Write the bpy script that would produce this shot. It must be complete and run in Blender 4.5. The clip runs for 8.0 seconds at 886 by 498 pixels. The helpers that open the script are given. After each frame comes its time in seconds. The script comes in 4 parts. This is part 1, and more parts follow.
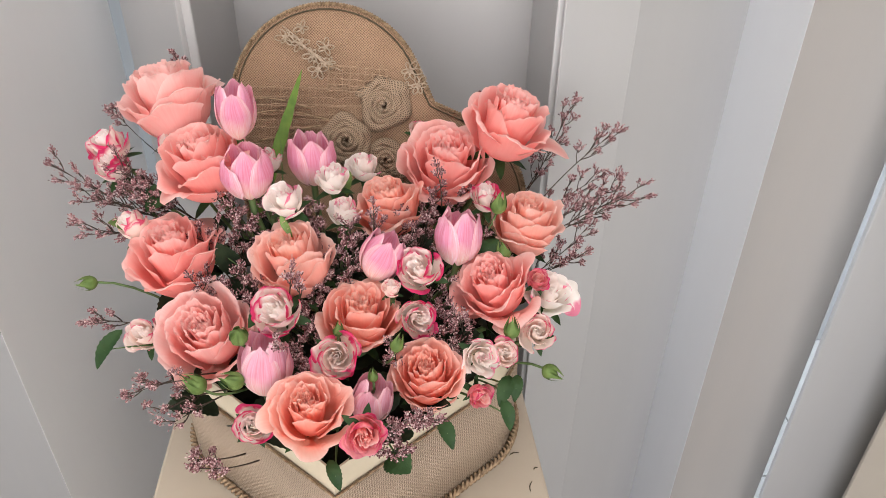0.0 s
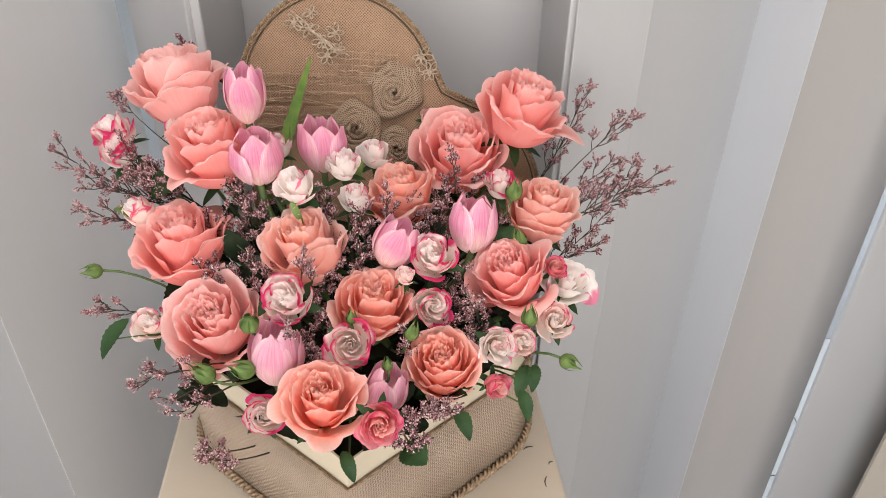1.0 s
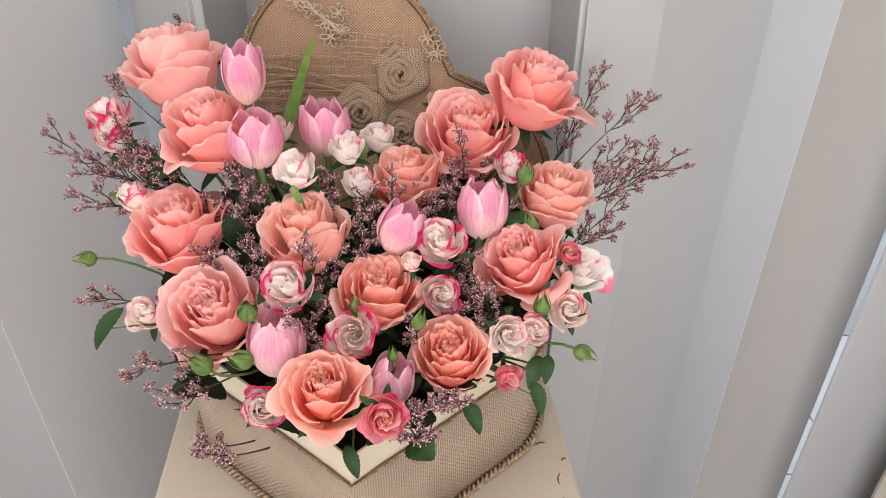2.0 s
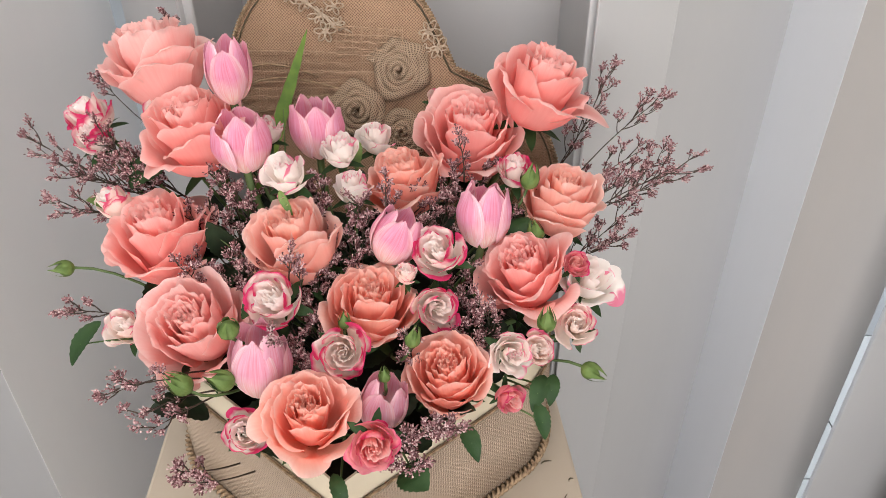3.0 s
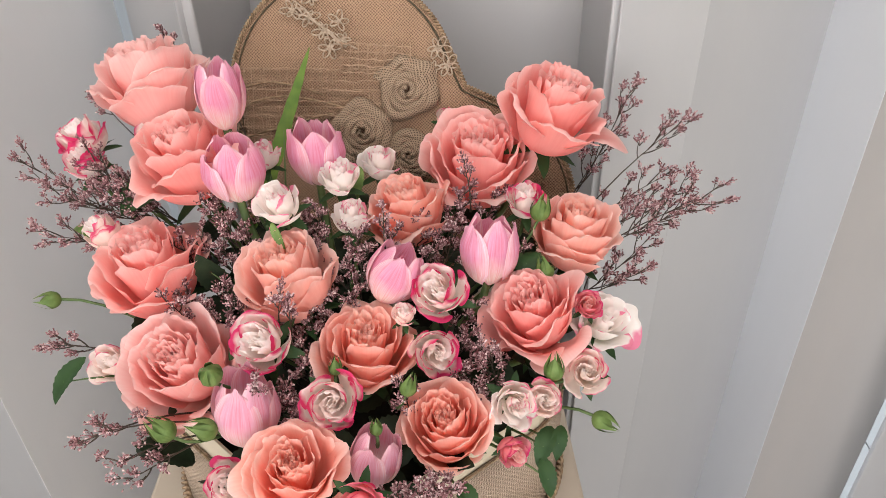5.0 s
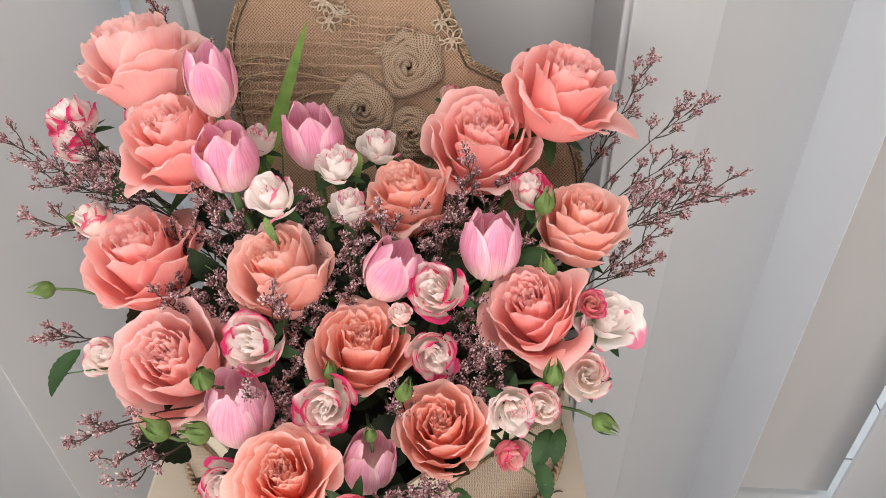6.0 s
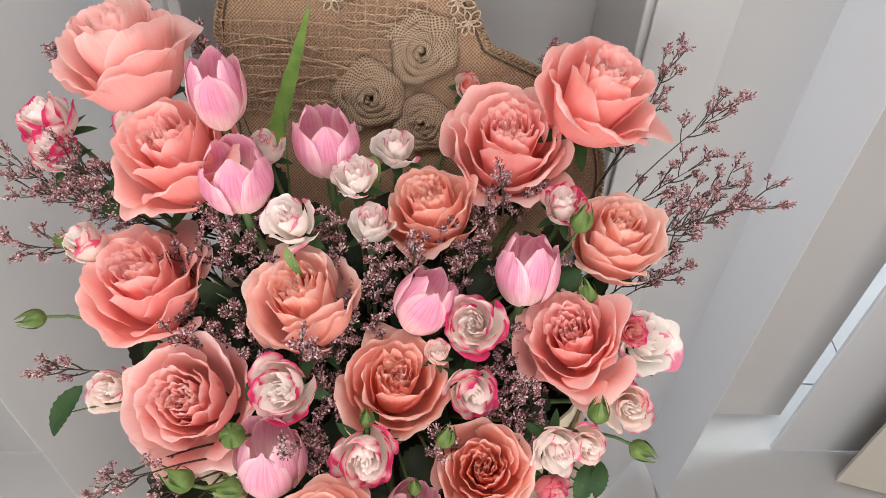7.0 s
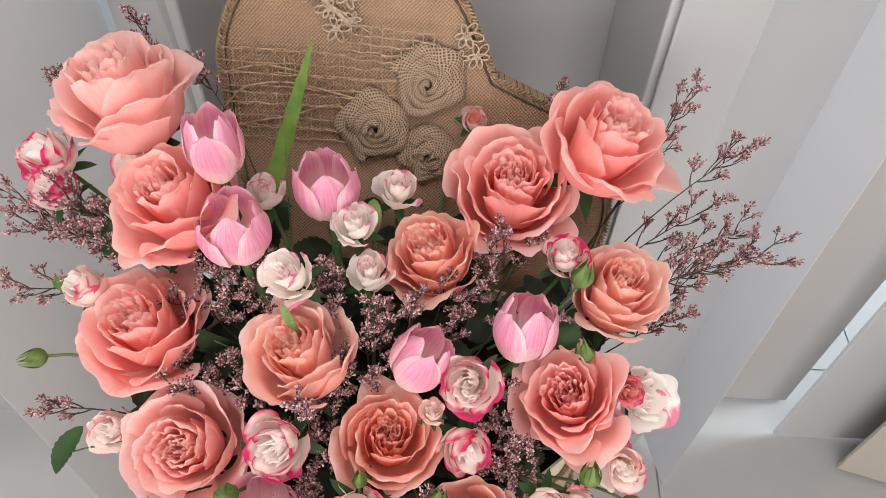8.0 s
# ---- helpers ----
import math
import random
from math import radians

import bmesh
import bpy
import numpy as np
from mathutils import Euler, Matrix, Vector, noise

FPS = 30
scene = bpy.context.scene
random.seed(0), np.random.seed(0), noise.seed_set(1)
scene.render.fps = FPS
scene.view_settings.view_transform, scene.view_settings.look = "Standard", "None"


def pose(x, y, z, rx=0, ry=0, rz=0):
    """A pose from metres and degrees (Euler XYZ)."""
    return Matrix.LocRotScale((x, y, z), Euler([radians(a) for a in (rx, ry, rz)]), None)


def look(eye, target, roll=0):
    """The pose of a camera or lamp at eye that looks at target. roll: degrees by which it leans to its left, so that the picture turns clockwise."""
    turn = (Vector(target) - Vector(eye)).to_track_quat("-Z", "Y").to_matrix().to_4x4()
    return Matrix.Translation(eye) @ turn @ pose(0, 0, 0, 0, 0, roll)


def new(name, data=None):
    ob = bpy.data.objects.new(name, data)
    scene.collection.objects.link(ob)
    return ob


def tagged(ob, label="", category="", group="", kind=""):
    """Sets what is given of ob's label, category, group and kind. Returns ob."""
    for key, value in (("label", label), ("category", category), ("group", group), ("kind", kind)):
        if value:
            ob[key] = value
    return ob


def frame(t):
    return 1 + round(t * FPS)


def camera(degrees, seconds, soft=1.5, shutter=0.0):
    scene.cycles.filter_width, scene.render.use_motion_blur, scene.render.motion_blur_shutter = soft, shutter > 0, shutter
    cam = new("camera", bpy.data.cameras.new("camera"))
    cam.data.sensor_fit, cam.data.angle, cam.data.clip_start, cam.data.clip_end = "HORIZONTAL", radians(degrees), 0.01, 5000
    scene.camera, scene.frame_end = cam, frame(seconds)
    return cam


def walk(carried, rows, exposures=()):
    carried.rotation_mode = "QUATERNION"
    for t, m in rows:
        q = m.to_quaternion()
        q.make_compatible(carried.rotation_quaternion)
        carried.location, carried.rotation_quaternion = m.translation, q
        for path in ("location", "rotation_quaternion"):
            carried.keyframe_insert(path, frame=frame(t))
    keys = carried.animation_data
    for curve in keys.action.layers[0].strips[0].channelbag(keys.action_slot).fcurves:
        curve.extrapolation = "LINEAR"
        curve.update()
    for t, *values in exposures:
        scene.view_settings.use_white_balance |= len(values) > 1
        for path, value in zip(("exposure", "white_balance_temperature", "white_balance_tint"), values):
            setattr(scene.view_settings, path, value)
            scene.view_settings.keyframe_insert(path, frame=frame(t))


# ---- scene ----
cam = camera(63.1, 8.0, soft=0.85)
METRES, EYE, TILT, LEAN, TURN = 0.43, 1.69, -33.8, -0.7, 0.0
ROWS = [
    (0.0, 0.0, 0.0, 0.0, 0.0, 0.0, -0.0),
    (0.5, -0.011, 0.0095, -0.0128, -0.1, 0.1, -0.1),
    (1.0, -0.0302, 0.0405, -0.0326, 0.02, 0.19, 0.04),
    (1.5, -0.0328, 0.0677, -0.0538, 0.33, 0.32, 0.13),
    (3.0, -0.0043, 0.2057, -0.0279, 1.65, -0.41, 0.08),
    (3.5, 0.014, 0.2304, 0.0067, 2.25, 0.32, -0.03),
    (4.0, 0.0265, 0.2602, 0.0207, 2.64, 0.15, 0.06),
    (4.5, 0.0295, 0.2846, 0.0248, 3.17, -0.12, -0.11),
    (6.0, 0.0612, 0.3451, 0.1357, 5.17, -5.43, -1.01),
    (6.5, -0.0252, 0.4038, 0.2232, 3.59, -10.1, -1.14),
    (7.0, -0.0884, 0.4503, 0.3142, 0.97, -12.84, -1.19),
    (7.5, -0.1288, 0.4753, 0.3924, 0.45, -15.75, -0.86),
    (8.0, -0.0694, 0.5046, 0.4745, 2.52, -16.91, -2.4),
]
walk(cam, [(t, pose(0, 0, EYE, TILT, LEAN, TURN) @ pose(METRES * x, METRES * y, METRES * z, 90 + pitch, roll, yaw)) for t, x, y, z, yaw, pitch, roll in ROWS], [(0.0, 0.0), (4.5, 0.02), (8.0, 0.06)])

# ---- world, light ----
world = bpy.data.worlds.new("world")
scene.world = world
world.use_nodes = True
sky = world.node_tree.nodes.new("ShaderNodeTexSky")
sky.sky_type, sky.sun_disc, sky.sun_elevation, sky.sun_rotation = "NISHITA", False, radians(38), radians(150)
world.node_tree.links.new(sky.outputs[0], world.node_tree.nodes["Background"].inputs[0])
world.node_tree.nodes["Background"].inputs[1].default_value = 0.12


def window_light(name, at, target, wide, high, watts, colour):
    data = bpy.data.lights.new(name, "AREA")
    data.shape, data.size, data.size_y, data.energy, data.color = "RECTANGLE", wide, high, watts, colour
    ob = new(name, data)
    ob.matrix_world = look(at, target)
    return ob


# South window is assumed: an unseen source for the soft front light.
window_light("daylight_south", (-0.1, -1.93, 1.75), (-0.1, 0.0, 1.45), 2.6, 1.6, 70, (1.0, 0.97, 0.952))
window_light("daylight_east", (2.5, 1.55, 1.25), (0.0, 1.50, 0.9), 0.6, 2.2, 70, (0.82, 0.92, 1.0))
window_light("daylight_west", (-2.3, 1.5, 1.25), (0.0, 1.5, 0.9), 0.6, 2.2, 45, (0.82, 0.92, 1.0))
# Made-up lamp out of view, lights the flowers from above.
window_light("added_ceiling_fill", (-0.1, 0.1, 2.64), (-0.1, 0.1, 0.0), 1.2, 0.6, 14, (1.0, 0.97, 0.94))


# ---- materials ----
def material(name, rough=0.6, spec=0.3):
    m = bpy.data.materials.new(name)
    m.use_nodes = True
    b = m.node_tree.nodes["Principled BSDF"]
    b.inputs["Roughness"].default_value = rough
    b.inputs["Specular IOR Level"].default_value = spec
    return m, m.node_tree.nodes, m.node_tree.links, b


def node(nodes, kind, **values):
    n = nodes.new(kind)
    for key, value in values.items():
        n.inputs[key.replace("_", " ")].default_value = value
    return n


def ramp(nodes, links, fac, stops):
    r = nodes.new("ShaderNodeValToRGB")
    while len(r.color_ramp.elements) < len(stops):
        r.color_ramp.elements.new(0.5)
    for el, (p, c) in zip(r.color_ramp.elements, stops):
        el.position, el.color = p, (*c, 1)
    links.new(fac, r.inputs[0])
    return r.outputs[0]


def mix(nodes, links, fac, a, b, mode="MIX"):
    n = nodes.new("ShaderNodeMix")
    n.data_type, n.blend_type = "RGBA", mode
    for value, sock in ((fac, n.inputs[0]), (a, n.inputs[6]), (b, n.inputs[7])):
        if isinstance(value, (int, float)):
            sock.default_value = value
        elif isinstance(value, tuple):
            sock.default_value = (*value, 1)
        else:
            links.new(value, sock)
    return n.outputs[2]


def maths(nodes, links, op, a, b=None):
    n = nodes.new("ShaderNodeMath")
    n.operation = op
    for value, sock in ((a, n.inputs[0]), (b, n.inputs[1])):
        if value is None:
            continue
        if isinstance(value, (int, float)):
            sock.default_value = value
        else:
            links.new(value, sock)
    return n.outputs[0]


def bumped(nodes, links, b, height, strength, distance):
    n = nodes.new("ShaderNodeBump")
    n.inputs["Strength"].default_value, n.inputs["Distance"].default_value = strength, distance
    links.new(height, n.inputs["Height"])
    links.new(n.outputs[0], b.inputs["Normal"])


def petal_material(name, base, body, edge, rim=None, rim_from=0.86, vein=0.3, through_amount=0.50, flame=None, foot=0.04):
    """A petal: u runs across, v from the base to the tip."""
    m, N, L, b = material(name, 0.6, 0.12)
    uv = N.new("ShaderNodeTexCoord")
    xyz = N.new("ShaderNodeSeparateXYZ")
    L.new(uv.outputs["UV"], xyz.inputs[0])
    wob = node(N, "ShaderNodeTexNoise", Scale=3.5, Detail=3.0)
    L.new(uv.outputs["UV"], wob.inputs["Vector"])
    v = maths(N, L, "ADD", xyz.outputs[1], maths(N, L, "MULTIPLY", maths(N, L, "SUBTRACT", wob.outputs[0], 0.5), 0.22))
    colour = ramp(N, L, v, [(foot, base), (foot + 0.40, body), (max(0.8, foot + 0.45), body), (0.99, edge)])
    # a thin line along the edge is mixed paler, painting its crisp highlight in
    thin = ramp(N, L, xyz.outputs[1], [(0.925, (0, 0, 0)), (0.985, (0.45, 0.45, 0.45))])
    colour = mix(N, L, thin, colour, tuple(0.25 + 0.75 * c for c in edge))
    if flame:
        # a darker flame up the middle of the petal, pale towards its sides
        off = maths(N, L, "MULTIPLY", maths(N, L, "ABSOLUTE", maths(N, L, "SUBTRACT", xyz.outputs[0], 0.5)), 2.0)
        off = maths(N, L, "ADD", off, maths(N, L, "MULTIPLY", maths(N, L, "SUBTRACT", wob.outputs[0], 0.5), 0.5))
        colour = mix(N, L, ramp(N, L, off, [(0.45, (0, 0, 0)), (0.95, (1, 1, 1))]), colour, flame)
    # fine veins that run along the petal
    stretch = N.new("ShaderNodeMapping")
    stretch.inputs["Scale"].default_value = (38, 2.2, 1)
    L.new(uv.outputs["UV"], stretch.inputs[0])
    veins = node(N, "ShaderNodeTexNoise", Scale=1.0, Detail=4.0)
    L.new(stretch.outputs[0], veins.inputs["Vector"])
    shade = ramp(N, L, veins.outputs[0], [(0.3, (1 - vein * 0.06, 1 - vein * 0.35, 1 - vein * 0.35)), (0.7, (1, 1, 1))])
    colour = mix(N, L, 1.0, colour, shade, "MULTIPLY")
    if rim:
        # stained rim, along the tip and both sides
        side = maths(N, L, "ABSOLUTE", maths(N, L, "SUBTRACT", xyz.outputs[0], 0.5))
        side = maths(N, L, "MULTIPLY", side, 2.0)
        far = maths(N, L, "MAXIMUM", v, maths(N, L, "MULTIPLY", maths(N, L, "MULTIPLY", side, side), v))
        patch = node(N, "ShaderNodeTexNoise", Scale=14.0, Detail=2.0)
        L.new(uv.outputs["Object"], patch.inputs["Vector"])
        patch.inputs["Scale"].default_value = 45
        far = maths(N, L, "ADD", far, maths(N, L, "MULTIPLY", maths(N, L, "SUBTRACT", patch.outputs[0], 0.5), 0.95))
        mask = ramp(N, L, far, [(rim_from - 0.08, (0, 0, 0)), (min(1.0, rim_from + 0.1), (1, 1, 1))])
        colour = mix(N, L, mask, colour, rim)
    info = N.new("ShaderNodeObjectInfo")
    tint = ramp(N, L, info.outputs["Random"], [(0.0, (0.99, 0.94, 0.93)), (1.0, (1, 1, 1))])
    colour = mix(N, L, 1.0, colour, tint, "MULTIPLY")
    L.new(colour, b.inputs["Base Color"])
    grain = node(N, "ShaderNodeTexNoise", Scale=700.0, Detail=2.0)
    L.new(uv.outputs["Object"], grain.inputs["Vector"])
    bumped(N, L, b, maths(N, L, "ADD", veins.outputs[0], maths(N, L, "MULTIPLY", grain.outputs[0], 0.4)), 0.3, 0.0006)
    glow = N.new("ShaderNodeBsdfTranslucent")
    L.new(colour, glow.inputs[0])
    both = N.new("ShaderNodeMixShader")
    both.inputs[0].default_value = through_amount
    L.new(b.outputs[0], both.inputs[1])
    L.new(glow.outputs[0], both.inputs[2])
    L.new(both.outputs[0], N["Material Output"].inputs[0])
    return m


PALE = petal_material("pale_pink_petal", (0.98, 0.42, 0.375), (0.98, 0.595, 0.56), (0.98, 0.72, 0.685), (0.66, 0.46, 0.31), 1.09)
SALMON = petal_material("salmon_petal", (0.98, 0.32, 0.285), (0.98, 0.495, 0.458), (0.98, 0.65, 0.61))
# Folded hearts: deeper hue, with shade in the folds painted into the base.
DEEP = petal_material("deep_salmon_petal", (0.98, 0.23, 0.20), (0.98, 0.46, 0.42), (0.98, 0.66, 0.62), foot=0.25)
PINK_FOLD = petal_material("pale_pink_folded_petal", (0.98, 0.36, 0.32), (0.98, 0.57, 0.53), (0.98, 0.71, 0.67), foot=0.2)
CORAL_FOLD = petal_material("coral_folded_petal", (0.98, 0.23, 0.15), (0.98, 0.48, 0.37), (0.98, 0.67, 0.57), foot=0.25)
PEACH = petal_material("peach_petal", (0.98, 0.40, 0.30), (0.98, 0.60, 0.515), (0.98, 0.73, 0.66))
CORAL = petal_material("coral_petal", (0.98, 0.31, 0.21), (0.98, 0.50, 0.405), (0.98, 0.67, 0.59))
CREAM = petal_material("cream_petal", (0.98, 0.95, 0.82), (0.99, 0.97, 0.93), (0.99, 0.97, 0.94), (0.86, 0.28, 0.42), 1.0, 0.1)
BICOLOUR = petal_material("white_and_crimson_petal", (0.99, 0.95, 0.87), (0.99, 0.94, 0.89), (0.99, 0.86, 0.84), (0.74, 0.06, 0.20), 0.80, 0.1)
BLUSH = petal_material("blush_petal", (0.98, 0.86, 0.76), (0.99, 0.88, 0.82), (0.99, 0.87, 0.83), (0.78, 0.14, 0.27), 0.96, 0.1)
ROSY = petal_material("rosy_petal", (0.92, 0.50, 0.46), (0.90, 0.38, 0.42), (0.90, 0.42, 0.48), (0.72, 0.05, 0.20), 0.90)
TULIP = petal_material("pink_tulip_petal", (0.95, 0.90, 0.82), (0.79, 0.40, 0.58), (0.84, 0.53, 0.68), (0.95, 0.80, 0.86), 1.2, 1.2, 0.35, (0.92, 0.74, 0.82), 0.14)
# Peachy base tints the shade painted deep in the white hearts.
WHITE_HEART = petal_material("white_inner_petal", (0.99, 0.86, 0.79), (0.99, 0.96, 0.92), (0.99, 0.98, 0.96), vein=0.1)
PINK_HEART = petal_material("pale_pink_inner_petal", (0.95, 0.46, 0.42), (0.95, 0.58, 0.54), (0.96, 0.74, 0.70))
LILAC = petal_material("lilac_tulip_petal", (0.93, 0.86, 0.79), (0.77, 0.45, 0.59), (0.82, 0.57, 0.69), (0.93, 0.80, 0.85), 1.2, 1.2, 0.35, (0.90, 0.74, 0.81), 0.14)


def leaf_material(name, dark, light):
    m, N, L, b = material(name, 0.55, 0.2)
    tc = N.new("ShaderNodeTexCoord")
    n = node(N, "ShaderNodeTexNoise", Scale=60.0, Detail=4.0)
    L.new(tc.outputs["Object"], n.inputs["Vector"])
    L.new(ramp(N, L, n.outputs[0], [(0.3, dark), (0.7, light)]), b.inputs["Base Color"])
    w = node(N, "ShaderNodeTexWave", Scale=7.0, Distortion=2.0)
    L.new(tc.outputs["UV"], w.inputs["Vector"])
    bumped(N, L, b, w.outputs[1], 0.12, 0.0006)
    return m


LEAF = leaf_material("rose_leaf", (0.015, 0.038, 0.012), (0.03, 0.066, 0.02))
# Leaf colour taken almost to black: shade between the flowers put into it.
SHADED_LEAF = leaf_material("shaded_foliage", (0.009, 0.015, 0.008), (0.022, 0.036, 0.016))
BLADE = leaf_material("grass_blade", (0.06, 0.12, 0.018), (0.13, 0.21, 0.035))
BUD = leaf_material("green_bud", (0.075, 0.125, 0.03), (0.16, 0.225, 0.07))
STEM = leaf_material("green_stem", (0.06, 0.10, 0.035), (0.11, 0.16, 0.06))
TWIG = leaf_material("dry_twig", (0.035, 0.026, 0.02), (0.085, 0.062, 0.048))


def floret_material():
    m, N, L, b = material("statice_floret", 0.9, 0.05)
    g = N.new("ShaderNodeNewGeometry")
    L.new(ramp(N, L, g.outputs["Random Per Island"], [(0.0, (0.09, 0.04, 0.042)), (0.35, (0.25, 0.115, 0.125)), (0.7, (0.44, 0.26, 0.27)), (1.0, (0.70, 0.54, 0.53))]), b.inputs["Base Color"])
    return m


FLORET = floret_material()


def burlap_material(name, spacing, light, dark, open_weave, mesh=False):
    """Woven jute; the UV map is in metres along the cloth."""
    m, N, L, b = material(name, 0.9, 0.1)
    tc = N.new("ShaderNodeTexCoord")
    wob = node(N, "ShaderNodeTexNoise", Scale=90.0, Detail=2.0)
    L.new(tc.outputs["UV"], wob.inputs["Vector"])
    shift = N.new("ShaderNodeVectorMath")
    shift.operation = "MULTIPLY_ADD"
    L.new(wob.outputs[1], shift.inputs[0])
    shift.inputs[1].default_value = (spacing * 1.2,) * 3
    L.new(tc.outputs["UV"], shift.inputs[2])
    xyz = N.new("ShaderNodeSeparateXYZ")
    L.new(shift.outputs[0], xyz.inputs[0])
    k = math.pi / spacing
    sx = maths(N, L, "SINE", maths(N, L, "MULTIPLY", xyz.outputs[0], k))
    sy = maths(N, L, "SINE", maths(N, L, "MULTIPLY", xyz.outputs[1], k))
    ax, ay = maths(N, L, "ABSOLUTE", sx), maths(N, L, "ABSOLUTE", sy)
    # over and under: the two systems of threads take turns on top
    turn = maths(N, L, "SIGN", maths(N, L, "MULTIPLY", maths(N, L, "SINE", maths(N, L, "MULTIPLY", xyz.outputs[0], k)), sy))
    over = maths(N, L, "MULTIPLY_ADD", turn, 0.5)
    over.node.inputs[2].default_value = 0.5
    high = mix(N, L, over, ax, ay)
    hole = maths(N, L, "MAXIMUM", maths(N, L, "POWER", ax, 0.6), maths(N, L, "POWER", ay, 0.6))
    height = maths(N, L, "MAXIMUM", ax, ay) if mesh else maths(N, L, "MULTIPLY", high, hole)
    big = node(N, "ShaderNodeTexNoise", Scale=22.0, Detail=4.0)
    L.new(tc.outputs["Object"], big.inputs["Vector"])
    tone = ramp(N, L, big.outputs[0], [(0.3, tuple(c * 0.86 for c in light)), (0.7, light)])
    gap = ramp(N, L, height, [(open_weave, (0, 0, 0)), (min(0.98, open_weave + 0.35), (1, 1, 1))])
    L.new(mix(N, L, gap, dark, tone), b.inputs["Base Color"])
    bumped(N, L, b, height, 0.8, spacing * 0.35)
    return m


BURLAP = burlap_material("burlap_cloth", 0.0022, (0.385, 0.25, 0.165), (0.12, 0.07, 0.045), 0.18)
BURLAP_WALL = burlap_material("ribbed_burlap_cloth", 0.0026, (0.47, 0.365, 0.28), (0.20, 0.145, 0.105), 0.10)
OPEN_BURLAP = burlap_material("open_burlap_strip", 0.0023, (0.35, 0.255, 0.18), (0.075, 0.05, 0.033), 0.56, True)


def fibre_material(name, light, dark, scale=260.0):
    m, N, L, b = material(name, 0.9, 0.1)
    tc = N.new("ShaderNodeTexCoord")
    n = node(N, "ShaderNodeTexNoise", Scale=scale, Detail=3.0)
    L.new(tc.outputs["Object"], n.inputs["Vector"])
    L.new(ramp(N, L, n.outputs[0], [(0.3, dark), (0.65, light)]), b.inputs["Base Color"])
    bumped(N, L, b, n.outputs[0], 0.5, 0.0006)
    return m


JUTE = fibre_material("jute_cord", (0.37, 0.26, 0.165), (0.14, 0.09, 0.055))
NET = fibre_material("jute_net", (0.41, 0.28, 0.19), (0.25, 0.165, 0.11))
LACE = fibre_material("cream_cord", (0.44, 0.35, 0.265), (0.28, 0.21, 0.15))


def painted(name, light, dark, rough, scale=3.0, grain=220.0, depth=0.0004, spec=0.3, stretch=1.0):
    m, N, L, b = material(name, rough, spec)
    tc = N.new("ShaderNodeTexCoord")
    n = node(N, "ShaderNodeTexNoise", Scale=scale, Detail=6.0, Roughness=0.6)
    along_z = N.new("ShaderNodeMapping")
    along_z.inputs["Scale"].default_value = (1, 1, stretch)
    L.new(tc.outputs["Object"], along_z.inputs[0])
    L.new(along_z.outputs[0], n.inputs["Vector"])
    L.new(ramp(N, L, n.outputs[0], [(0.3, dark), (0.7, light)]), b.inputs["Base Color"])
    g = node(N, "ShaderNodeTexNoise", Scale=grain, Detail=3.0)
    L.new(tc.outputs["Object"], g.inputs["Vector"])
    bumped(N, L, b, maths(N, L, "ADD", g.outputs[0], maths(N, L, "MULTIPLY", n.outputs[0], 2.0)), 0.25, depth)
    return m


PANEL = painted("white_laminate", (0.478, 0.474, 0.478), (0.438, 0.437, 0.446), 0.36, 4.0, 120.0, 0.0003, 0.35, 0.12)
# Same laminate, brighter and bluish: daylight on the narrow strip put into colour.
LIT_PANEL = painted("daylit_white_laminate", (0.65, 0.662, 0.69), (0.61, 0.625, 0.66), 0.4, 4.0, 120.0, 0.0003, 0.35, 0.12)
# Brighter copy: makes up in colour for weak light on the angled panel.
LIFTED_PANEL = painted("lifted_white_laminate", (0.67, 0.665, 0.672), (0.62, 0.62, 0.635), 0.4, 4.0, 120.0, 0.0003, 0.35, 0.12)
# Darker copy: shade put into the colour of white panels and back wall.
SHADED_PANEL = painted("shaded_white_laminate", (0.38, 0.372, 0.372), (0.345, 0.341, 0.345), 0.42, 4.0, 120.0, 0.0003, 0.35, 0.12)
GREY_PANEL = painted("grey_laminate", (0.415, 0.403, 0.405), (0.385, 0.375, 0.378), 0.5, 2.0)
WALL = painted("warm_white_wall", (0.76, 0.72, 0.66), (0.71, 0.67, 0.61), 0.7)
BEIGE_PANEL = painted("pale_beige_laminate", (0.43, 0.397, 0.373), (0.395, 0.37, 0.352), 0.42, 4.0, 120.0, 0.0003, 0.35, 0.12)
CREAM_PANEL = painted("cream_laminate", (0.48, 0.435, 0.375), (0.45, 0.405, 0.35), 0.45)
CREAM_PAINT = painted("cream_painted_board", (0.50, 0.43, 0.345), (0.46, 0.39, 0.31), 0.5, 6.0, 160.0)
CREAM_PAPER = painted("cream_paper", (0.62, 0.54, 0.41), (0.57, 0.49, 0.37), 0.6, 14.0, 300.0)
CEILING = painted("white_ceiling", (0.82, 0.81, 0.79), (0.79, 0.78, 0.76), 0.8)
TILE = painted("white_glazed_tile", (0.44, 0.43, 0.42), (0.40, 0.39, 0.38), 0.14, 1.5, 40.0, 0.0002, 0.5)
GROUT = painted("grey_grout", (0.30, 0.29, 0.28), (0.24, 0.23, 0.22), 0.85, 20.0)
# Near-black puts the deep shade of the gaps into the foam's colour.
FOAM = fibre_material("shade_dark_foam", (0.022, 0.02, 0.014), (0.01, 0.009, 0.007), 80.0)
CRUMB = fibre_material("dry_crumb", (0.10, 0.08, 0.05), (0.05, 0.04, 0.03))
FRAME = painted("white_window_frame", (0.80, 0.80, 0.79), (0.77, 0.77, 0.76), 0.35)


